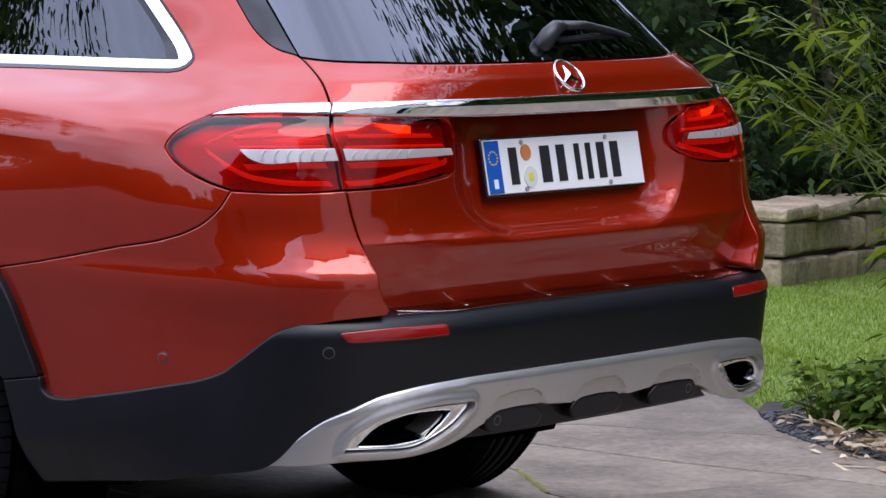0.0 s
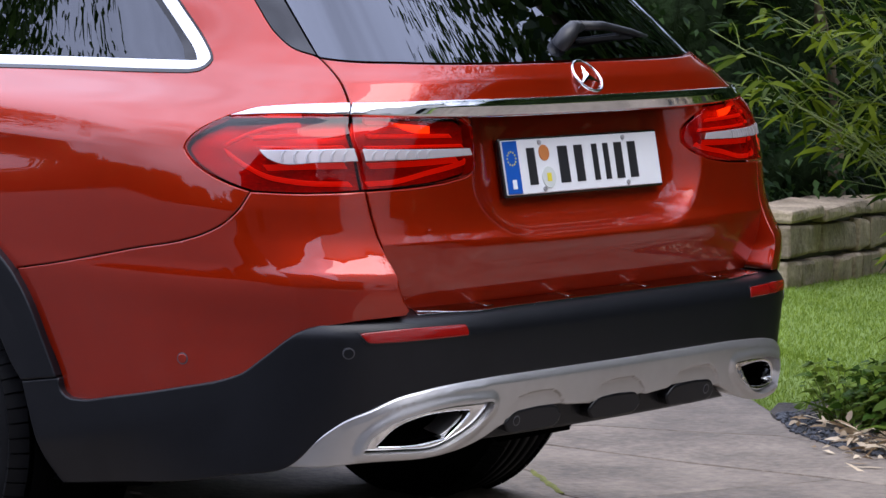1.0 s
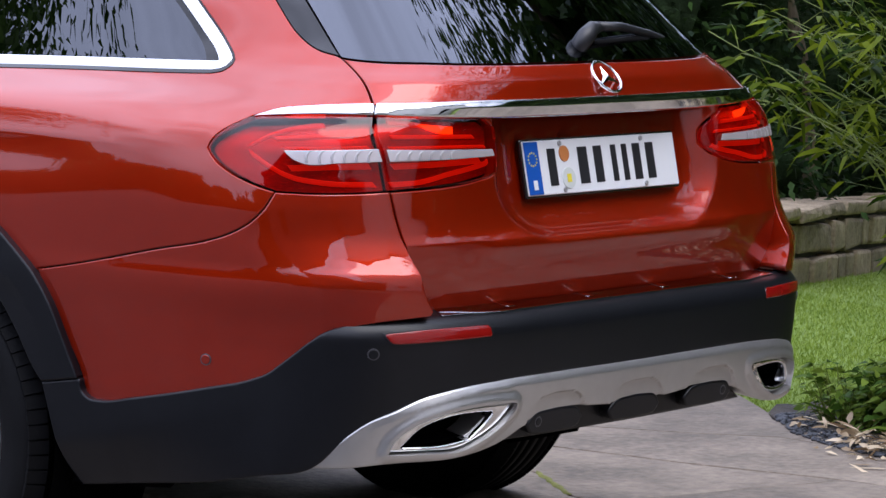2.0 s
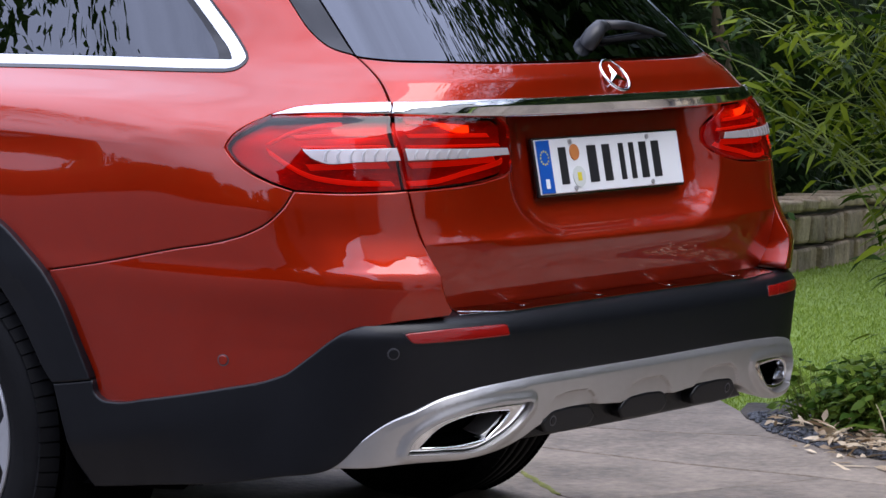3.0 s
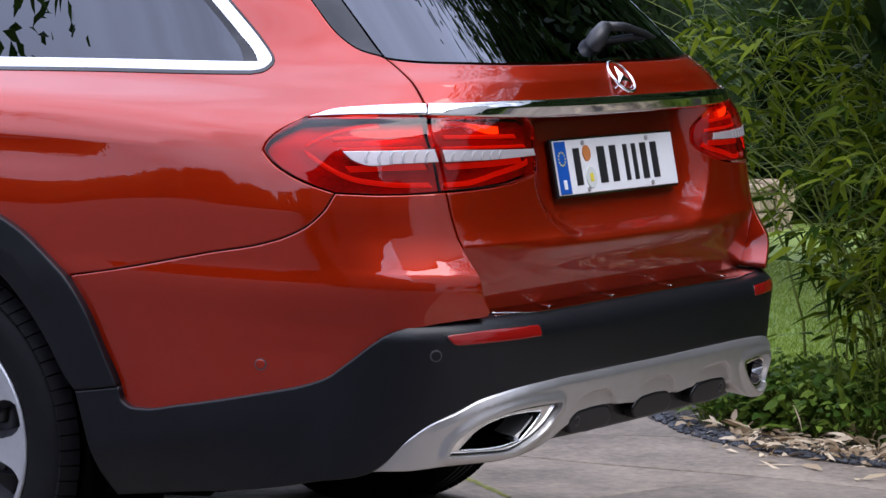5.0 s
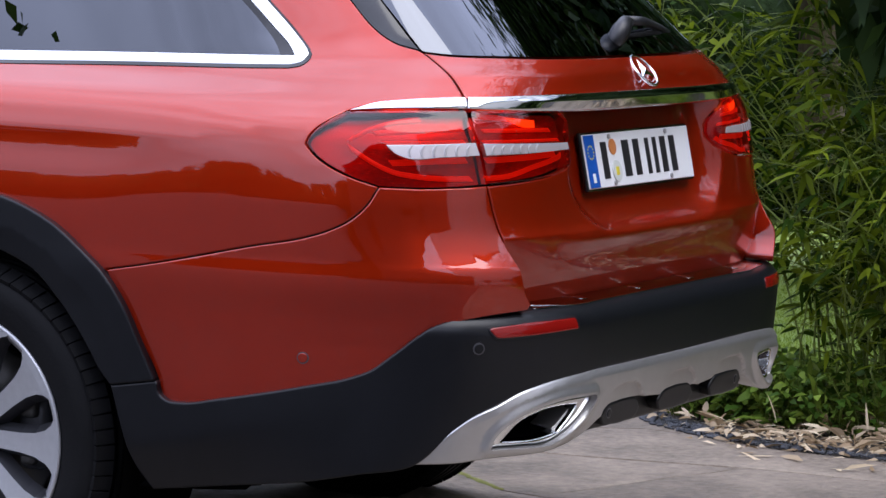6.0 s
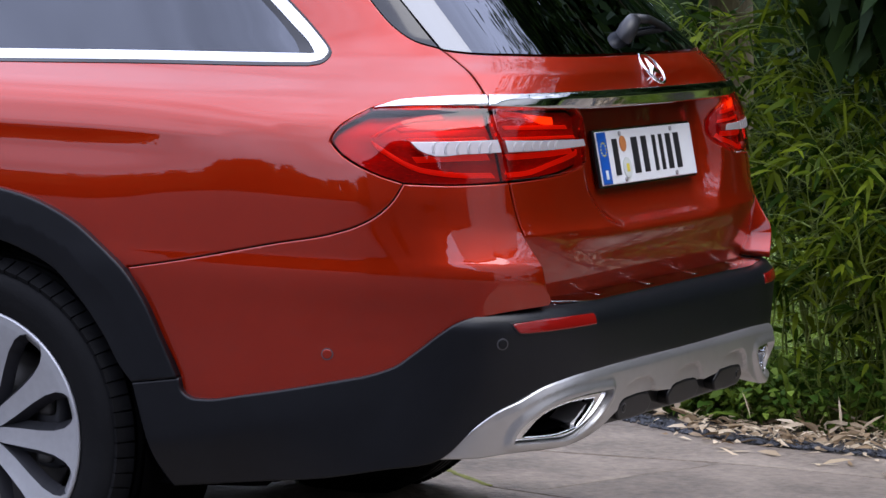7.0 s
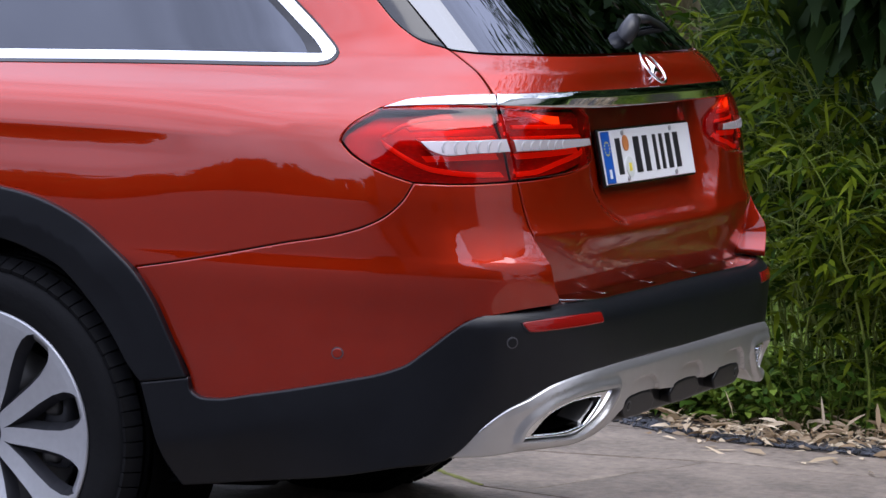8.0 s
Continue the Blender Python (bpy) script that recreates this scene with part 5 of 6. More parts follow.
def bamboo(x_, y_, height, lean, n_leaves, first_leaf=0.35, droop=0.18):
    """A thin cane that arches over, with side twigs and narrow hanging leaves."""
    z_ = float(ground_z(np.array(x_), np.array(y_)))
    n = 14
    t = np.linspace(0, 1, n)
    line = np.stack([x_ + lean[0] * t**2.2, y_ + lean[1] * t**2.2, z_ + height * (t - droop * np.hypot(*lean) / height * t**3)], -1)
    line[1:-1] += rng.normal(0, 0.006, (n - 2, 3))
    r = np.interp(t, [0, 0.5, 1], [0.0042, 0.0036, 0.0013]) * rng.uniform(0.65, 1.2)
    cane_v, cane_t = tube(line, r, 6)
    twigs, roots, ways = [], [], []
    k = 0
    while k < n_leaves:
        u = rng.uniform(first_leaf, 1.0) if rng.random() < 0.86 else rng.uniform(0.10, first_leaf)
        p = np.array([np.interp(u, t, line[:, c]) for c in range(3)])
        a = rng.uniform(0, 2 * math.pi)
        reach = rng.uniform(0.08, 0.34) * (1.15 - 0.6 * u)
        tip = p + np.array([math.cos(a) * reach, math.sin(a) * reach, rng.uniform(-0.02, 0.12)])
        twigs.append(tube([p, (p + tip) / 2 + [0, 0, 0.015], tip], [0.0016, 0.0012, 0.0008], 3))
        for q in range(rng.integers(4, 8)):
            s = rng.uniform(0.35, 1.0)
            roots.append(p + (tip - p) * s)
            ways.append([math.cos(a) + rng.normal(0, 1.0), math.sin(a) + rng.normal(0, 1.0), rng.uniform(-0.9, 0.55)])
            k += 1
    m = len(roots)
    v, f = leaves_mesh(np.array(roots), np.array(ways), rng.uniform(0.05, 0.120, m), rng.uniform(0.011, 0.021, m), 0.26)
    plant = fast_mesh("bamboo", cane_v, cane_t, BAMBOO_STEM, None, "slender green bamboo cane with narrow leaves", smooth=True)
    tagged(plant, category="bamboo", group="bamboo thicket")
    fast_mesh("twig_tangle", *joined(twigs), BAMBOO_STEM, plant, kind="stuff")
    fast_mesh("foliage", v, f, BAMBOO_LEAF, plant, kind="stuff")


for k in range(66):
    y_ = rng.uniform(-1.2, 0.1) if k < 8 else rng.uniform(0.05, 0.66)
    x_ = 2.32 + 1.2 * rng.random() ** 1.3 + max(0.0, y_ - 0.3) * 0.5
    bamboo(x_, y_, rng.uniform(0.66, 1.06), (rng.normal(0.0, 0.16), rng.normal(0.03, 0.16)), 92, 0.52)
for k in range(10):
    bamboo(rng.uniform(2.65, 3.4), rng.uniform(0.15, 0.66), rng.uniform(1.20, 1.85), (rng.uniform(-0.30, 0.12), rng.uniform(0.30, 0.75)), 80, 0.55, 0.45)

for k in range(17):
    bamboo(rng.uniform(2.55, 3.2), rng.uniform(0.45, 0.80), rng.uniform(1.15, 1.75), (rng.uniform(-0.25, 0.10), rng.uniform(0.55, 1.0)), 62, 0.5, 0.42)

# low stone wall beyond the lawn
WALL_STONE = material("wall sandstone", (0.26, 0.21, 0.16), 0.9)
vary(WALL_STONE, (0.14, 0.105, 0.064), (0.52, 0.40, 0.26), 4.5, bump=0.035, bump_scale=11, per_piece=0.25)
wall_at, wall_turn, wall_fall = (8.53, 5.17, -0.52), 19.3, 3.3
garden_wall = part("garden_wall", rounded_box((17.4, 0.26, 0.64), (8.75, 0.20, 0.11), 0.01), JOINT, None, "low wall of rough brown sandstone blocks")
tagged(garden_wall, category="wall", kind="structure")
garden_wall.matrix_basis = pose(*wall_at, 0, wall_fall, wall_turn)
for course, (z0, h) in enumerate(((-0.16, 0.345), (0.19, 0.185), (0.38, 0.085))):
    x0 = 0.0
    while x0 < 17.3:
        w = rng.uniform(0.22, 0.50) if course < 2 else rng.uniform(0.5, 0.9)
        b = part("block", rounded_box((w - 0.012, 0.34 if course < 2 else 0.375, h - 0.010), (0, 0, 0), 0.020, 2), WALL_STONE, garden_wall)
        for v in b.data.vertices:
            v.co += Vector(noise.noise_vector(v.co * 7 + Vector((x0, course, 0)))) * 0.026
        b.matrix_basis = pose(x0 + w / 2, 0.18 + rng.normal(0, 0.012), z0 + h / 2, 0, rng.normal(0, 0.8), rng.normal(0, 1))
        x0 += w

# grass blades where the lawn is seen
n = 330000
gxp = 2.3 + 13.7 * rng.random(n) ** 1.6
gyp = rng.uniform(0.6, 8.2, n)
ok = (gxp > edge_x(gyp) + 0.02) & ~((gyp < 1.22) & (gxp < edge_x(gyp) + 1.2))
gpt = np.stack([gxp, gyp, ground_z(gxp, gyp) - 0.004], -1)[ok]
gw = np.stack([rng.normal(0, 0.5, len(gpt)), rng.normal(0, 0.5, len(gpt)), np.ones(len(gpt))], -1)
v, t = leaves_mesh(gpt, gw, rng.uniform(0.02, 0.042, len(gpt)), rng.uniform(0.002, 0.004, len(gpt)), 0.15, six=False)
fast_mesh("grass", v, t, GRASS_BLADE, None, "short bright green lawn grass blades", "stuff")["category"] = "grass"


ball_bm = bmesh.new()
bmesh.ops.create_icosphere(ball_bm, subdivisions=3, radius=1)
BALL = (np.array([v.co for v in ball_bm.verts]), np.array([[v.index for v in f.verts] for f in ball_bm.faces]))
ball_bm.free()


def leaf_cloud(n, centre, radii, size):
    """Leaves in uneven clumps round a centre."""
    clumps = rng.normal(size=(max(6, n // 90), 3))
    clumps /= np.linalg.norm(clumps, axis=1)[:, None]
    clumps *= rng.uniform(0.45, 1.0, (len(clumps), 1))
    pick = clumps[rng.integers(0, len(clumps), n)] + rng.normal(0, 0.17, (n, 3))
    at = np.array(centre) + pick * radii
    way = pick + rng.normal(0, 0.7, (n, 3)) - [0, 0, 0.3]
    return leaves_mesh(at, way, rng.uniform(0.6, 1.3, n) * size, rng.uniform(0.35, 0.6, n) * size, 0.2, six=False)


def tree(x_, y_, height, crown, trunk_r, n, size, leaf, name="tree", label="leafy green garden tree", z0=-0.3, clear=0.35, dense=False):
    """A tapered trunk with limbs under an uneven crown."""
    bits, cl, cores = [], [], []
    bend = rng.normal(0, 0.05 * height, 2)
    t = np.linspace(0, 1, 7)
    line = np.stack([x_ + bend[0] * t**2, y_ + bend[1] * t**2, z0 + t * height * 0.85], -1)
    trunk = tube(line, np.interp(t, [0, 1], [trunk_r, trunk_r * 0.25]), 9)
    for k in range(9):
        u = rng.uniform(clear, 0.95)
        p = np.array([np.interp(u, t, line[:, c]) for c in range(3)])
        a = rng.uniform(0, 2 * math.pi)
        q = p + np.array([math.cos(a) * crown * 0.7, math.sin(a) * crown * 0.7, height * rng.uniform(0.03, 0.18)])
        bits.append(tube([p, (p + q) / 2 + [0, 0, 0.1], q], [trunk_r * 0.35, trunk_r * 0.22, trunk_r * 0.08], 6))
        # added solid cores, coloured dark like the shaded inside of the crown
        if dense:
            scale_ = np.array([0.62 + 0.35 * noise.noise(Vector(i) * 1.7 + Vector((k, x_, y_))) + 0.22 * noise.noise(Vector(i) * 5 + Vector((k, 0, 0))) for i in BALL[0]])
            cores.append((BALL[0] * scale_[:, None] * (crown * 0.62, crown * 0.62, height * 0.2) + q, BALL[1]))
        cl.append(leaf_cloud(n // 9, q, (crown * 0.6, crown * 0.6, height * 0.22), size))
    thing = fast_mesh(name, *trunk, BARK, None, label, smooth=True)
    tagged(thing, category="tree")
    for b in bits:
        fast_mesh("limb", *b, BARK, thing, smooth=True)
    fast_mesh("crown", *joined(cl), leaf, thing, kind="stuff")
    if cores:
        fast_mesh("crown_shade_core", *joined(cores), SHADE_LEAF, thing, kind="stuff")


def hedge(x_, y_, radii, n, size, leaf, label):
    """A shrub: stems, an added solid core coloured as shaded leaves, and loose leaves round it."""
    z0 = float(ground_z(np.array(x_), np.array(y_))) - 0.1
    top = z0 + radii[2] * 0.72 if x_ > 8 else -0.5 + radii[2] * 0.95
    stems = tube([(x_, y_, z0), (x_ + rng.normal(0, radii[0] * 0.2), y_ + rng.normal(0, radii[1] * 0.2), z0 + radii[2] * 1.5)], [0.07, 0.02], 6)
    thing = fast_mesh("shrub", *stems, BARK, None, label, smooth=True)
    tagged(thing, category="shrub", group="shrubs behind the lawn")
    bm = bmesh.new()
    bmesh.ops.create_icosphere(bm, subdivisions=4, radius=1)
    cv = np.array([v.co for v in bm.verts])
    ct = np.array([[v.index for v in f.verts] for f in bm.faces])
    bm.free()
    cv *= np.array([0.80 + 0.30 * noise.noise(Vector(q) * 2.3 + Vector((x_, y_, 0))) + 0.14 * noise.noise(Vector(q) * 8) + 0.08 * noise.noise(Vector(q) * 22) for q in cv])[:, None]
    fast_mesh("shade_core", cv * radii + [x_, y_, top], ct, SHADE_LEAF, thing)
    fast_mesh("foliage", *leaf_cloud(n, (x_, y_, top), radii, size), leaf, thing, kind="stuff")


# dark shrubs and trees behind the wall and the bamboo
for x_, y_, r, n in ((9.4, 8.6, (1.9, 1.9, 2.9), 5200), (11.0, 8.5, (2.0, 2.0, 3.0), 6200), (13.4, 9.3, (2.0, 2.0, 3.0), 6200), (16.0, 10.2, (2.2, 2.0, 3.0), 5200), (18.9, 11.2, (2.2, 2.0, 3.0), 4200), (22.0, 12.4, (2.4, 2.0, 3.0), 3600), (25.4, 13.4, (2.4, 2.0, 3.0), 3000), (28.6, 11.9, (2.4, 2.4, 3.0), 3000), (28.4, 8.6, (2.4, 2.4, 3.0), 3000), (27.8, 5.2, (2.4, 2.4, 3.0), 2600), (12.6, 2.0, (2.0, 2.0, 3.0), 5200), (12.0, -0.4, (2.0, 2.0, 2.8), 4200),
                     (7.4, 10.6, (2.0, 2.0, 2.6), 3600), (10.5, -3.2, (1.8, 1.8, 2.4), 3000), (9.6, 7.2, (0.9, 0.9, 1.3), 2600), (10.1, 6.5, (0.55, 0.55, 0.62), 1600), (9.2, 6.1, (0.35, 0.35, 0.42), 900), (11.4, 7.5, (0.9, 0.9, 1.4), 2600), (5.2, -0.6, (0.9, 1.2, 1.5), 3600), (5.6, 0.7, (0.6, 0.5, 1.5), 1800), (5.0, -2.6, (1.0, 1.3, 1.6), 3200)):
    hedge(x_, y_, r, int(n * 2.6), 0.075, DARK_LEAF, "dense dark green shrub behind the lawn")
# a leaning pale trunk in front of the shrubs
lt = lambda pts: [(x_ + 2.85, y_ + 1.86, z_ - 0.16) for x_, y_, z_ in pts]
lean_tree = fast_mesh("tree", *tube(lt([(8.55, 4.85, -0.67), (8.60, 4.95, 0.2), (8.58, 5.02, 0.75), (8.45, 5.15, 1.4), (8.2, 5.3, 2.4), (7.9, 5.5, 3.4)]), [0.07, 0.055, 0.048, 0.042, 0.035, 0.015], 9), BARK, None, "small garden tree with a leaning pale brown trunk", smooth=True)
tagged(lean_tree, category="tree")
fast_mesh("limb", *tube(lt([(8.60, 4.96, 0.55), (8.40, 5.25, 1.0), (8.2, 5.5, 1.5), (8.0, 5.8, 2.3)]), [0.036, 0.030, 0.026, 0.012], 7), BARK, lean_tree, smooth=True)
fast_mesh("crown", *joined([leaf_cloud(4000, q, (1.1, 1.1, 0.8), 0.06) for q in lt([(7.9, 5.5, 3.3), (8.2, 5.9, 2.7), (8.8, 5.2, 2.8)])]), DARK_LEAF, lean_tree, kind="stuff")
tree(4.6, -0.9, 4.6, 1.9, 0.10, 9000, 0.09, DARK_LEAF, label="dark leaved tree hanging over the bamboo", z0=-0.4, clear=0.45)
# the first bough hangs in view; the second is unseen, added to shade the bamboo
for x_, y_, z_ in ((2.85, 0.30, 1.66), (3.25, -0.75, 1.75)):
    bough = fast_mesh("overhanging_branch", *tube([(4.65, -0.9, 2.3), (x_, y_, z_), (x_ - 0.6, y_ + 0.1, z_ + 0.2)], [0.05, 0.03, 0.01], 7), BARK, None, "branch with dense dark leaves hanging over the bamboo", smooth=True)
    tagged(bough, category="branch")
    fast_mesh("foliage", *leaf_cloud(3600, (x_, y_, z_), (0.65, 0.48, 0.50), 0.15), DARK_LEAF, bough, kind="stuff")

# trees round the rest of the garden, far off across the yard
rng = np.random.default_rng(11)
tree(-10.4, 16.4, 15.5, 4.4, 0.28, 19000, 0.21, TREE_LEAF, label="tall open leafy tree across the drive")
for a, d, h, c in ((308, 14, 6.5, 3.0), (323, 12, 6.5, 3.0), (340, 10.5, 8.0, 3.4), (0, 11.5, 10, 3.6), (20, 18, 7, 3.4), (45, 19, 7, 3.4), (70, 20, 6, 3.4), (90, 20, 7, 3.2)):
    tree(d * math.cos(radians(a)), d * math.sin(radians(a)), h, c, 0.2, 7000, 0.22, TREE_LEAF, label="tall leafy tree round the garden", dense=True)
for x_, y_, h, c in ((6.9, -3.9, 11.6, 4.1), (9.0, -1.6, 12.4, 4.1)):
    tree(x_, y_, h, c, 0.28, 18000, 0.19, TREE_LEAF, label="tall leafy tree spreading over the car", z0=-0.6)
for k, a in enumerate(range(122, 200, 6)):
    tree(44 * math.cos(radians(a)), 44 * math.sin(radians(a)), (4.6, 3.8, 5.2, 4.2)[k % 4], 3.6, 0.25, 3600, 0.5, TREE_LEAF, label="leafy tree across the yard", dense=True)
# unseen hedges, added to keep bright sky out of the paint's reflections
for a, d in ((194, 15.5), (297, 12.5), (309, 9.5), (321, 9), (333, 8.5)):
    hedge(d * math.cos(radians(a)), d * math.sin(radians(a)), (2.6, 2.6, 2.3), 3000, 0.2, TREE_LEAF, "tall dense dark hedge beside the houses")
for a in range(100, 200, 6):
    hedge(46 * math.cos(radians(a)), 46 * math.sin(radians(a)), (3.4, 3.4, 2.2), 1000, 0.5, TREE_LEAF, "dense green hedge at the far side of the yard")

# an unseen ring of dark woods, added to close bright gaps at the horizon
wa = np.linspace(0, 2 * math.pi, 361)[:-1]
top_ = np.array([4.2 + 1.6 * noise.noise((math.cos(a) * 9, math.sin(a) * 9, 0)) + 1.2 * noise.noise((math.cos(a) * 40, math.sin(a) * 40, 3)) for a in wa])
wv = np.concatenate([np.stack([58 * np.cos(wa), 58 * np.sin(wa), np.full(360, -2.0)], -1), np.stack([59 * np.cos(wa), 59 * np.sin(wa), top_ * 0.6], -1), np.stack([61 * np.cos(wa), 61 * np.sin(wa), top_], -1)])
k_ = np.arange(360)
n_ = (k_ + 1) % 360
wt = np.concatenate([np.stack(q, -1) for o in (0, 360) for q in ((k_ + o, n_ + o, n_ + o + 360), (k_ + o, n_ + o + 360, k_ + o + 360))])
fast_mesh("backdrop", wv, wt, SHADE_LEAF, None, "unseen ring of dark green woods added at the horizon", "structure", True)["category"] = "woods"

# two houses behind the viewpoint, known from the gloss of the paint
BRICK = material("dark brown brick", (0.06, 0.04, 0.03), 0.85)
vary(BRICK, (0.035, 0.025, 0.02), (0.09, 0.06, 0.045), 2.0, bump=0.004, bump_scale=18)
PLASTER = material("pale plaster", (0.6, 0.58, 0.53), 0.9)
vary(PLASTER, (0.58, 0.55, 0.50), (0.70, 0.67, 0.62), 0.8, bump=0.003, bump_scale=40)
TILE = material("dark roof tile", (0.04, 0.035, 0.035), 0.7)
vary(TILE, (0.025, 0.022, 0.022), (0.06, 0.05, 0.048), 3.0, bump=0.006, bump_scale=10)


def house(at, turn, wide, deep, eaves, ridge, wall_mat, label):
    """A house with its gable towards the garden."""
    h = new("house")
    tagged(h, label, "house")
    h.matrix_basis = Matrix.Translation(at) @ Matrix.Rotation(radians(turn), 4, "Z")
    w = wide / 2
    v = [(-w, 0, 0), (w, 0, 0), (w, 0, eaves), (0, 0, ridge), (-w, 0, eaves), (-w, deep, 0), (w, deep, 0), (w, deep, eaves), (0, deep, ridge), (-w, deep, eaves)]
    mesh_part("wall", v, [(0, 1, 2, 3, 4), (6, 5, 9, 8, 7), (1, 6, 7, 2), (5, 0, 4, 9), (0, 5, 6, 1)], wall_mat, h, smooth=False)
    for sgn in (-1, 1):
        o, t = 0.35, 0.14
        slope = (ridge - eaves) / w
        r = [(sgn * (w + o), -o, eaves - slope * o), (0, -o, ridge), (0, deep + o, ridge), (sgn * (w + o), deep + o, eaves - slope * o)]
        v = [(a, b, c + 0.02) for a, b, c in r] + [(a, b, c + 0.02 + t) for a, b, c in r]
        mesh_part("roof", v, [(3, 2, 1, 0), (4, 5, 6, 7), (0, 1, 5, 4), (1, 2, 6, 5), (2, 3, 7, 6), (3, 0, 4, 7)], TILE, h, smooth=False)
    for x_ in (-0.27, 0.27):
        win = part("window", rounded_box((1.1, 0.10, 1.3), (x_ * wide, -0.02, 1.5), 0.01), TILE, h)
        part("pane", rounded_box((0.94, 0.02, 1.14), (x_ * wide, -0.075, 1.5), 0.004), GLOSS_BLACK, win)


house((-9.6, -7.3, -0.05), 130, 10.5, 9, 5.4, 8.2, BRICK, "dark brick house with a tiled gable")
house((-4.4, -10.6, -0.05), 162, 3.6, 6, 4.3, 4.9, BRICK, "low dark brick annex beside the plastered house")
house((-2.5, -11.4, -0.05), 180, 7.6, 8, 11.8, 13.0, PLASTER, "tall pale plastered house with a shallow roof")
house((3.95, -11.7, -0.05), 180, 5.2, 8, 10.8, 11.8, PLASTER, "pale plastered side wing of a house")

# moss in a joint
MOSS = material("yellow green moss", (0.16, 0.17, 0.03), 0.95)
vary(MOSS, (0.09, 0.10, 0.02), (0.26, 0.26, 0.06), 20.0, bump=0.004, bump_scale=90)
mv, mf = [], []
for k in range(15):
    u = k / 14
    p = np.array([1.18, 1.06]) * (1 - u) + np.array([0.975, 0.80]) * u
    w = 0.011 * (0.6 + 0.9 * abs(noise.noise((k * 1.73, 0.4, 0)))) * (0.3 if k in (0, 14) else 1)
    for q in (-1, -0.4, 0.4, 1):
        mv.append((p[0] + 0.75 * w * q + 0.012 * noise.noise((k * 0.9, 3, 0)), p[1] - 0.66 * w * q, 0.0135 + 0.004 * (1 - q * q)))
for k in range(14):
    mf += [(4 * k + q, 4 * k + q + 1, 4 * k + q + 5, 4 * k + q + 4) for q in range(3)]
tagged(mesh_part("moss", mv, mf, MOSS, None, "yellow green moss along a paving joint"), category="moss")

# paving slabs, last: long strips of uneven width, with a few slanting cross joints
SLAB_SEED = 21
rng = np.random.default_rng(SLAB_SEED)
BY_LAWN = lambda y: float(np.interp(y, [-6, 0.3, 0.5, 0.87, 1.05, 1.26, 2, 6], [1.76, 1.69, 1.665, 1.58, 1.56, 1.53, 1.47, 1.5]))
BY_WHEEL = lambda y: float(np.interp(y, [-6, 0, 0.6, 0.80, 1.06, 1.5, 3], [0.80, 0.88, 0.94, 0.975, 1.18, 1.26, 1.2]))
BACK_JOINT = lambda x: float(np.interp(x, [1.5, 1.79, 1.89, 1.98, 2.0, 2.06, 2.13, 2.6], [1.62, 1.456, 1.38, 1.27, 1.14, 1.03, 0.93, 0.5]))
CRACK = lambda x: float(np.interp(x, [0.9, 0.975, 0.985, 1.03, 1.22, 1.41, 1.55, 1.8], [0.83, 0.80, 0.73, 0.67, 0.61, 0.55, 0.49, 0.42]))


def across(y, tilt):
    return lambda x: y + tilt * x


def shifted(curve, d, k):
    return lambda y: curve(y) * math.exp(-0.5 * k) + d + 0.05 * math.sin(0.8 * y + 2.1 * k)


strips = [(BY_LAWN, lambda y: 4.5, [across(-9.1, 0.02), across(-6.7, 0.05), across(-4.4, 0.02), across(-2.1, -0.05), across(-0.9, 0.06), BACK_JOINT, across(3.1, 0.05), across(4.6, 0.02), across(6.2, 0.0), across(7.8, 0.0)]),
          (BY_WHEEL, BY_LAWN, [across(-10.0, 0.0), across(-7.4, 0.02), across(-5.2, -0.04), across(-3.0, 0.05), across(-1.3, 0.05), CRACK, across(1.9, 0.1), across(3.2, 0.0), across(4.9, 0.05), across(7.0, 0.0)])]
right, k, d = BY_WHEEL, 1, 0.30
while d > -12.6:
    left = shifted(BY_WHEEL, d, k)
    joints, y_ = [], -11 + rng.uniform(0, 1)
    while y_ < 8:
        joints.append(across(y_, rng.normal(0, 0.03)))
        y_ += rng.uniform(0.9, 2.0)
    strips.append((left, right, joints))
    right, k, d = left, k + 1, d - rng.uniform(0.40, 0.66)


def meet(side, joint):
    """Where a joint across meets a joint along."""
    y = joint(1.0)
    for _ in range(40):
        y = 0.5 * y + 0.5 * joint(side(y))
    return y


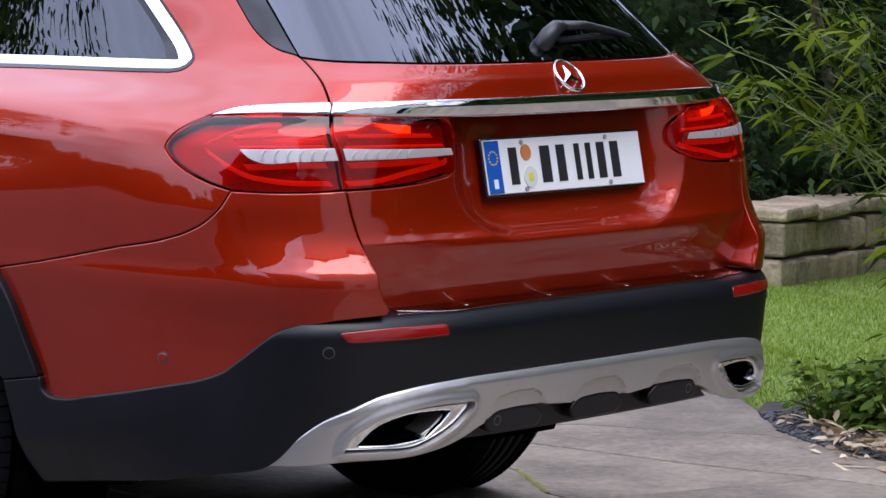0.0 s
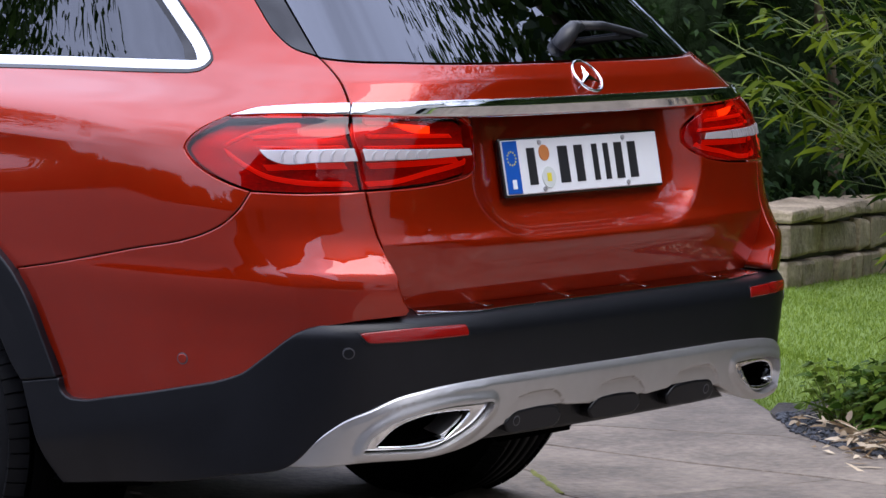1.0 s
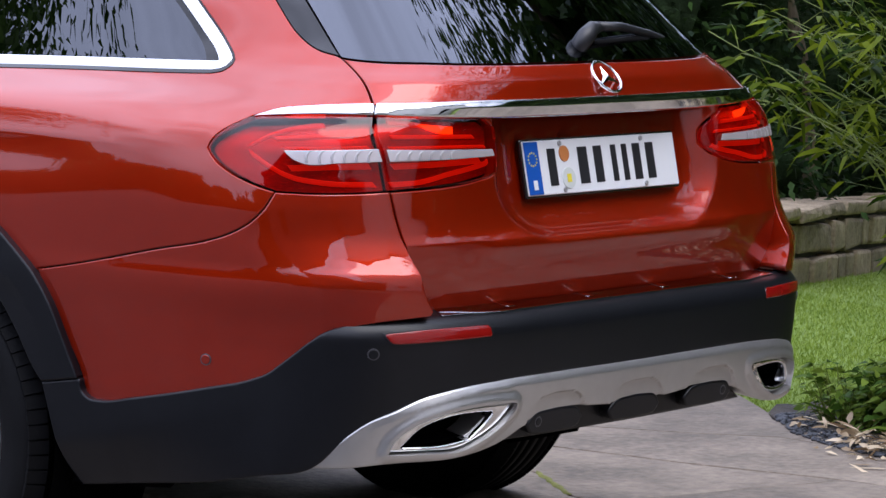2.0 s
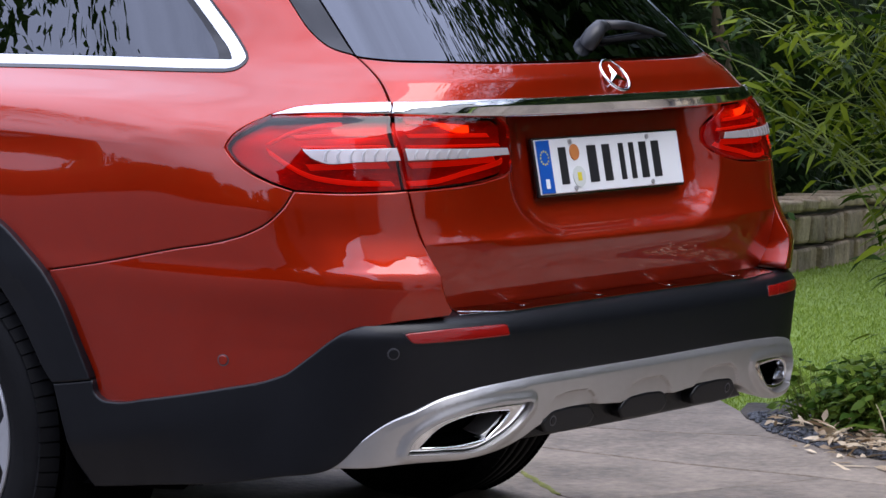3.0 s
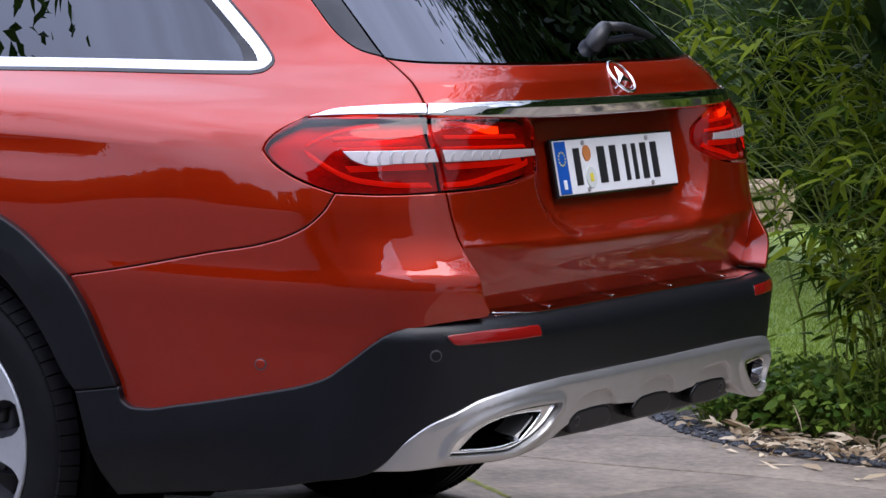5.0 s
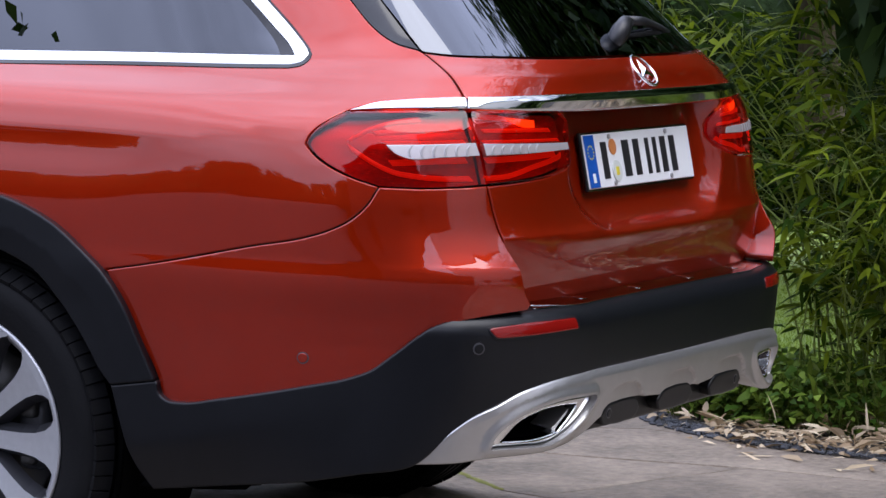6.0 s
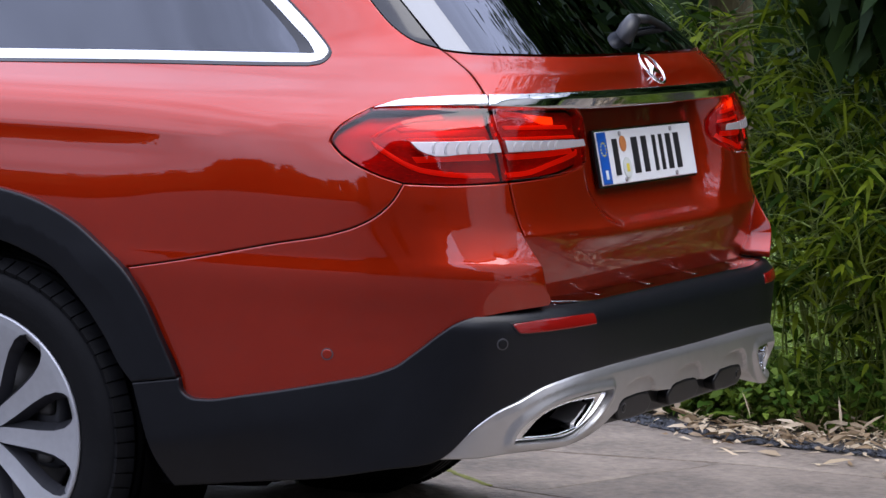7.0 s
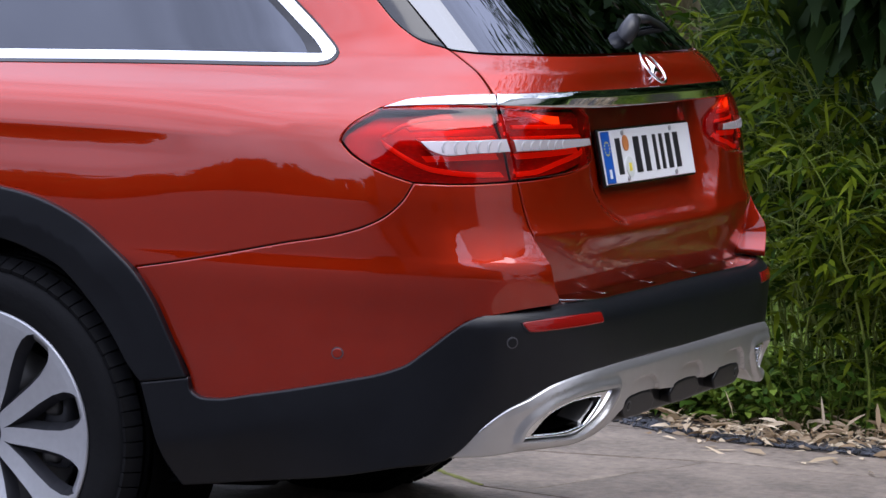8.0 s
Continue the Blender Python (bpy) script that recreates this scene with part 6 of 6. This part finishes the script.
slab_lines = []
for left, right, joints in strips:
    for low_, high_ in zip(joints, joints[1:]):
        a, b, c, e_ = meet(left, low_), meet(right, low_), meet(right, high_), meet(left, high_)
        line = [(x, low_(x)) for x in np.linspace(left(a), right(b), 25)[:-1]] + [(right(y), y) for y in np.linspace(b, c, 25)[:-1]]
        line += [(x, high_(x)) for x in np.linspace(right(c), left(e_), 25)[:-1]] + [(left(y), y) for y in np.linspace(e_, a, 25)[:-1]]
        slab_lines.append(np.array(line))
made, rest = 0, []
slab_lines.sort(key=lambda q: float(np.hypot(*(np.mean(q, 0) - [1.2, 0.4]))))
for q in slab_lines:
    limit = np.array([float(edge_x(y)) - 0.004 for y in q[:, 1]])
    if (q[:, 0] > limit).all():
        continue
    line = list(np.stack([np.minimum(q[:, 0], limit), q[:, 1]], -1))
    line = [a for a, b in zip(line, line[1:] + line[:1]) if np.hypot(*(b - a)) > 0.002]
    m_ = len(line)
    if m_ < 10:
        continue
    mid = np.mean(line, 0)
    z_ = 0.013 + rng.normal(0, 0.0012)
    rim_, top_ = [], []
    for e_ in line:
        wob = 0.0010 + 0.0030 * max(0.0, noise.noise((e_[0] * 9, e_[1] * 9, made)))
        at_ = len(rim_)
        along = line[(at_ + 1) % m_] - line[at_ - 1]
        in_ = np.array([-along[1], along[0]]) / (np.hypot(*along) + 1e-9)
        rim_.append((*(e_ + in_ * (0.0008 + wob)), z_ - 0.005))
        top_.append((*(e_ + in_ * (0.0042 + wob)), z_ + 0.0008 * noise.noise((e_[0] * 3, e_[1] * 3, made))))
    verts_ = [(x_ - mid[0], y_ - mid[1], zz_) for x_, y_, zz_ in rim_ + top_ + [(a, b, -0.012) for a, b, _ in rim_]]
    faces_ = [tuple(range(m_, 2 * m_))] + [(i, (i + 1) % m_, m_ + (i + 1) % m_, m_ + i) for i in range(m_)] + [(2 * m_ + i, 2 * m_ + (i + 1) % m_, (i + 1) % m_, i) for i in range(m_)]
    if made < 280:
        slab = mesh_part("slab", verts_, faces_, STONE, pavement, smooth=False)
        slab.location = (mid[0], mid[1], 0)
        made += 1
    else:
        rest.append(([(a + mid[0], b + mid[1], c) for a, b, c in verts_], faces_))
if rest:
    rv, rf = [], []
    for v_, f_ in rest:
        rf += [tuple(i + len(rv) for i in fc) for fc in f_]
        rv += v_
    mesh_part("far_slabs", rv, rf, STONE, pavement, smooth=False, kind="stuff")
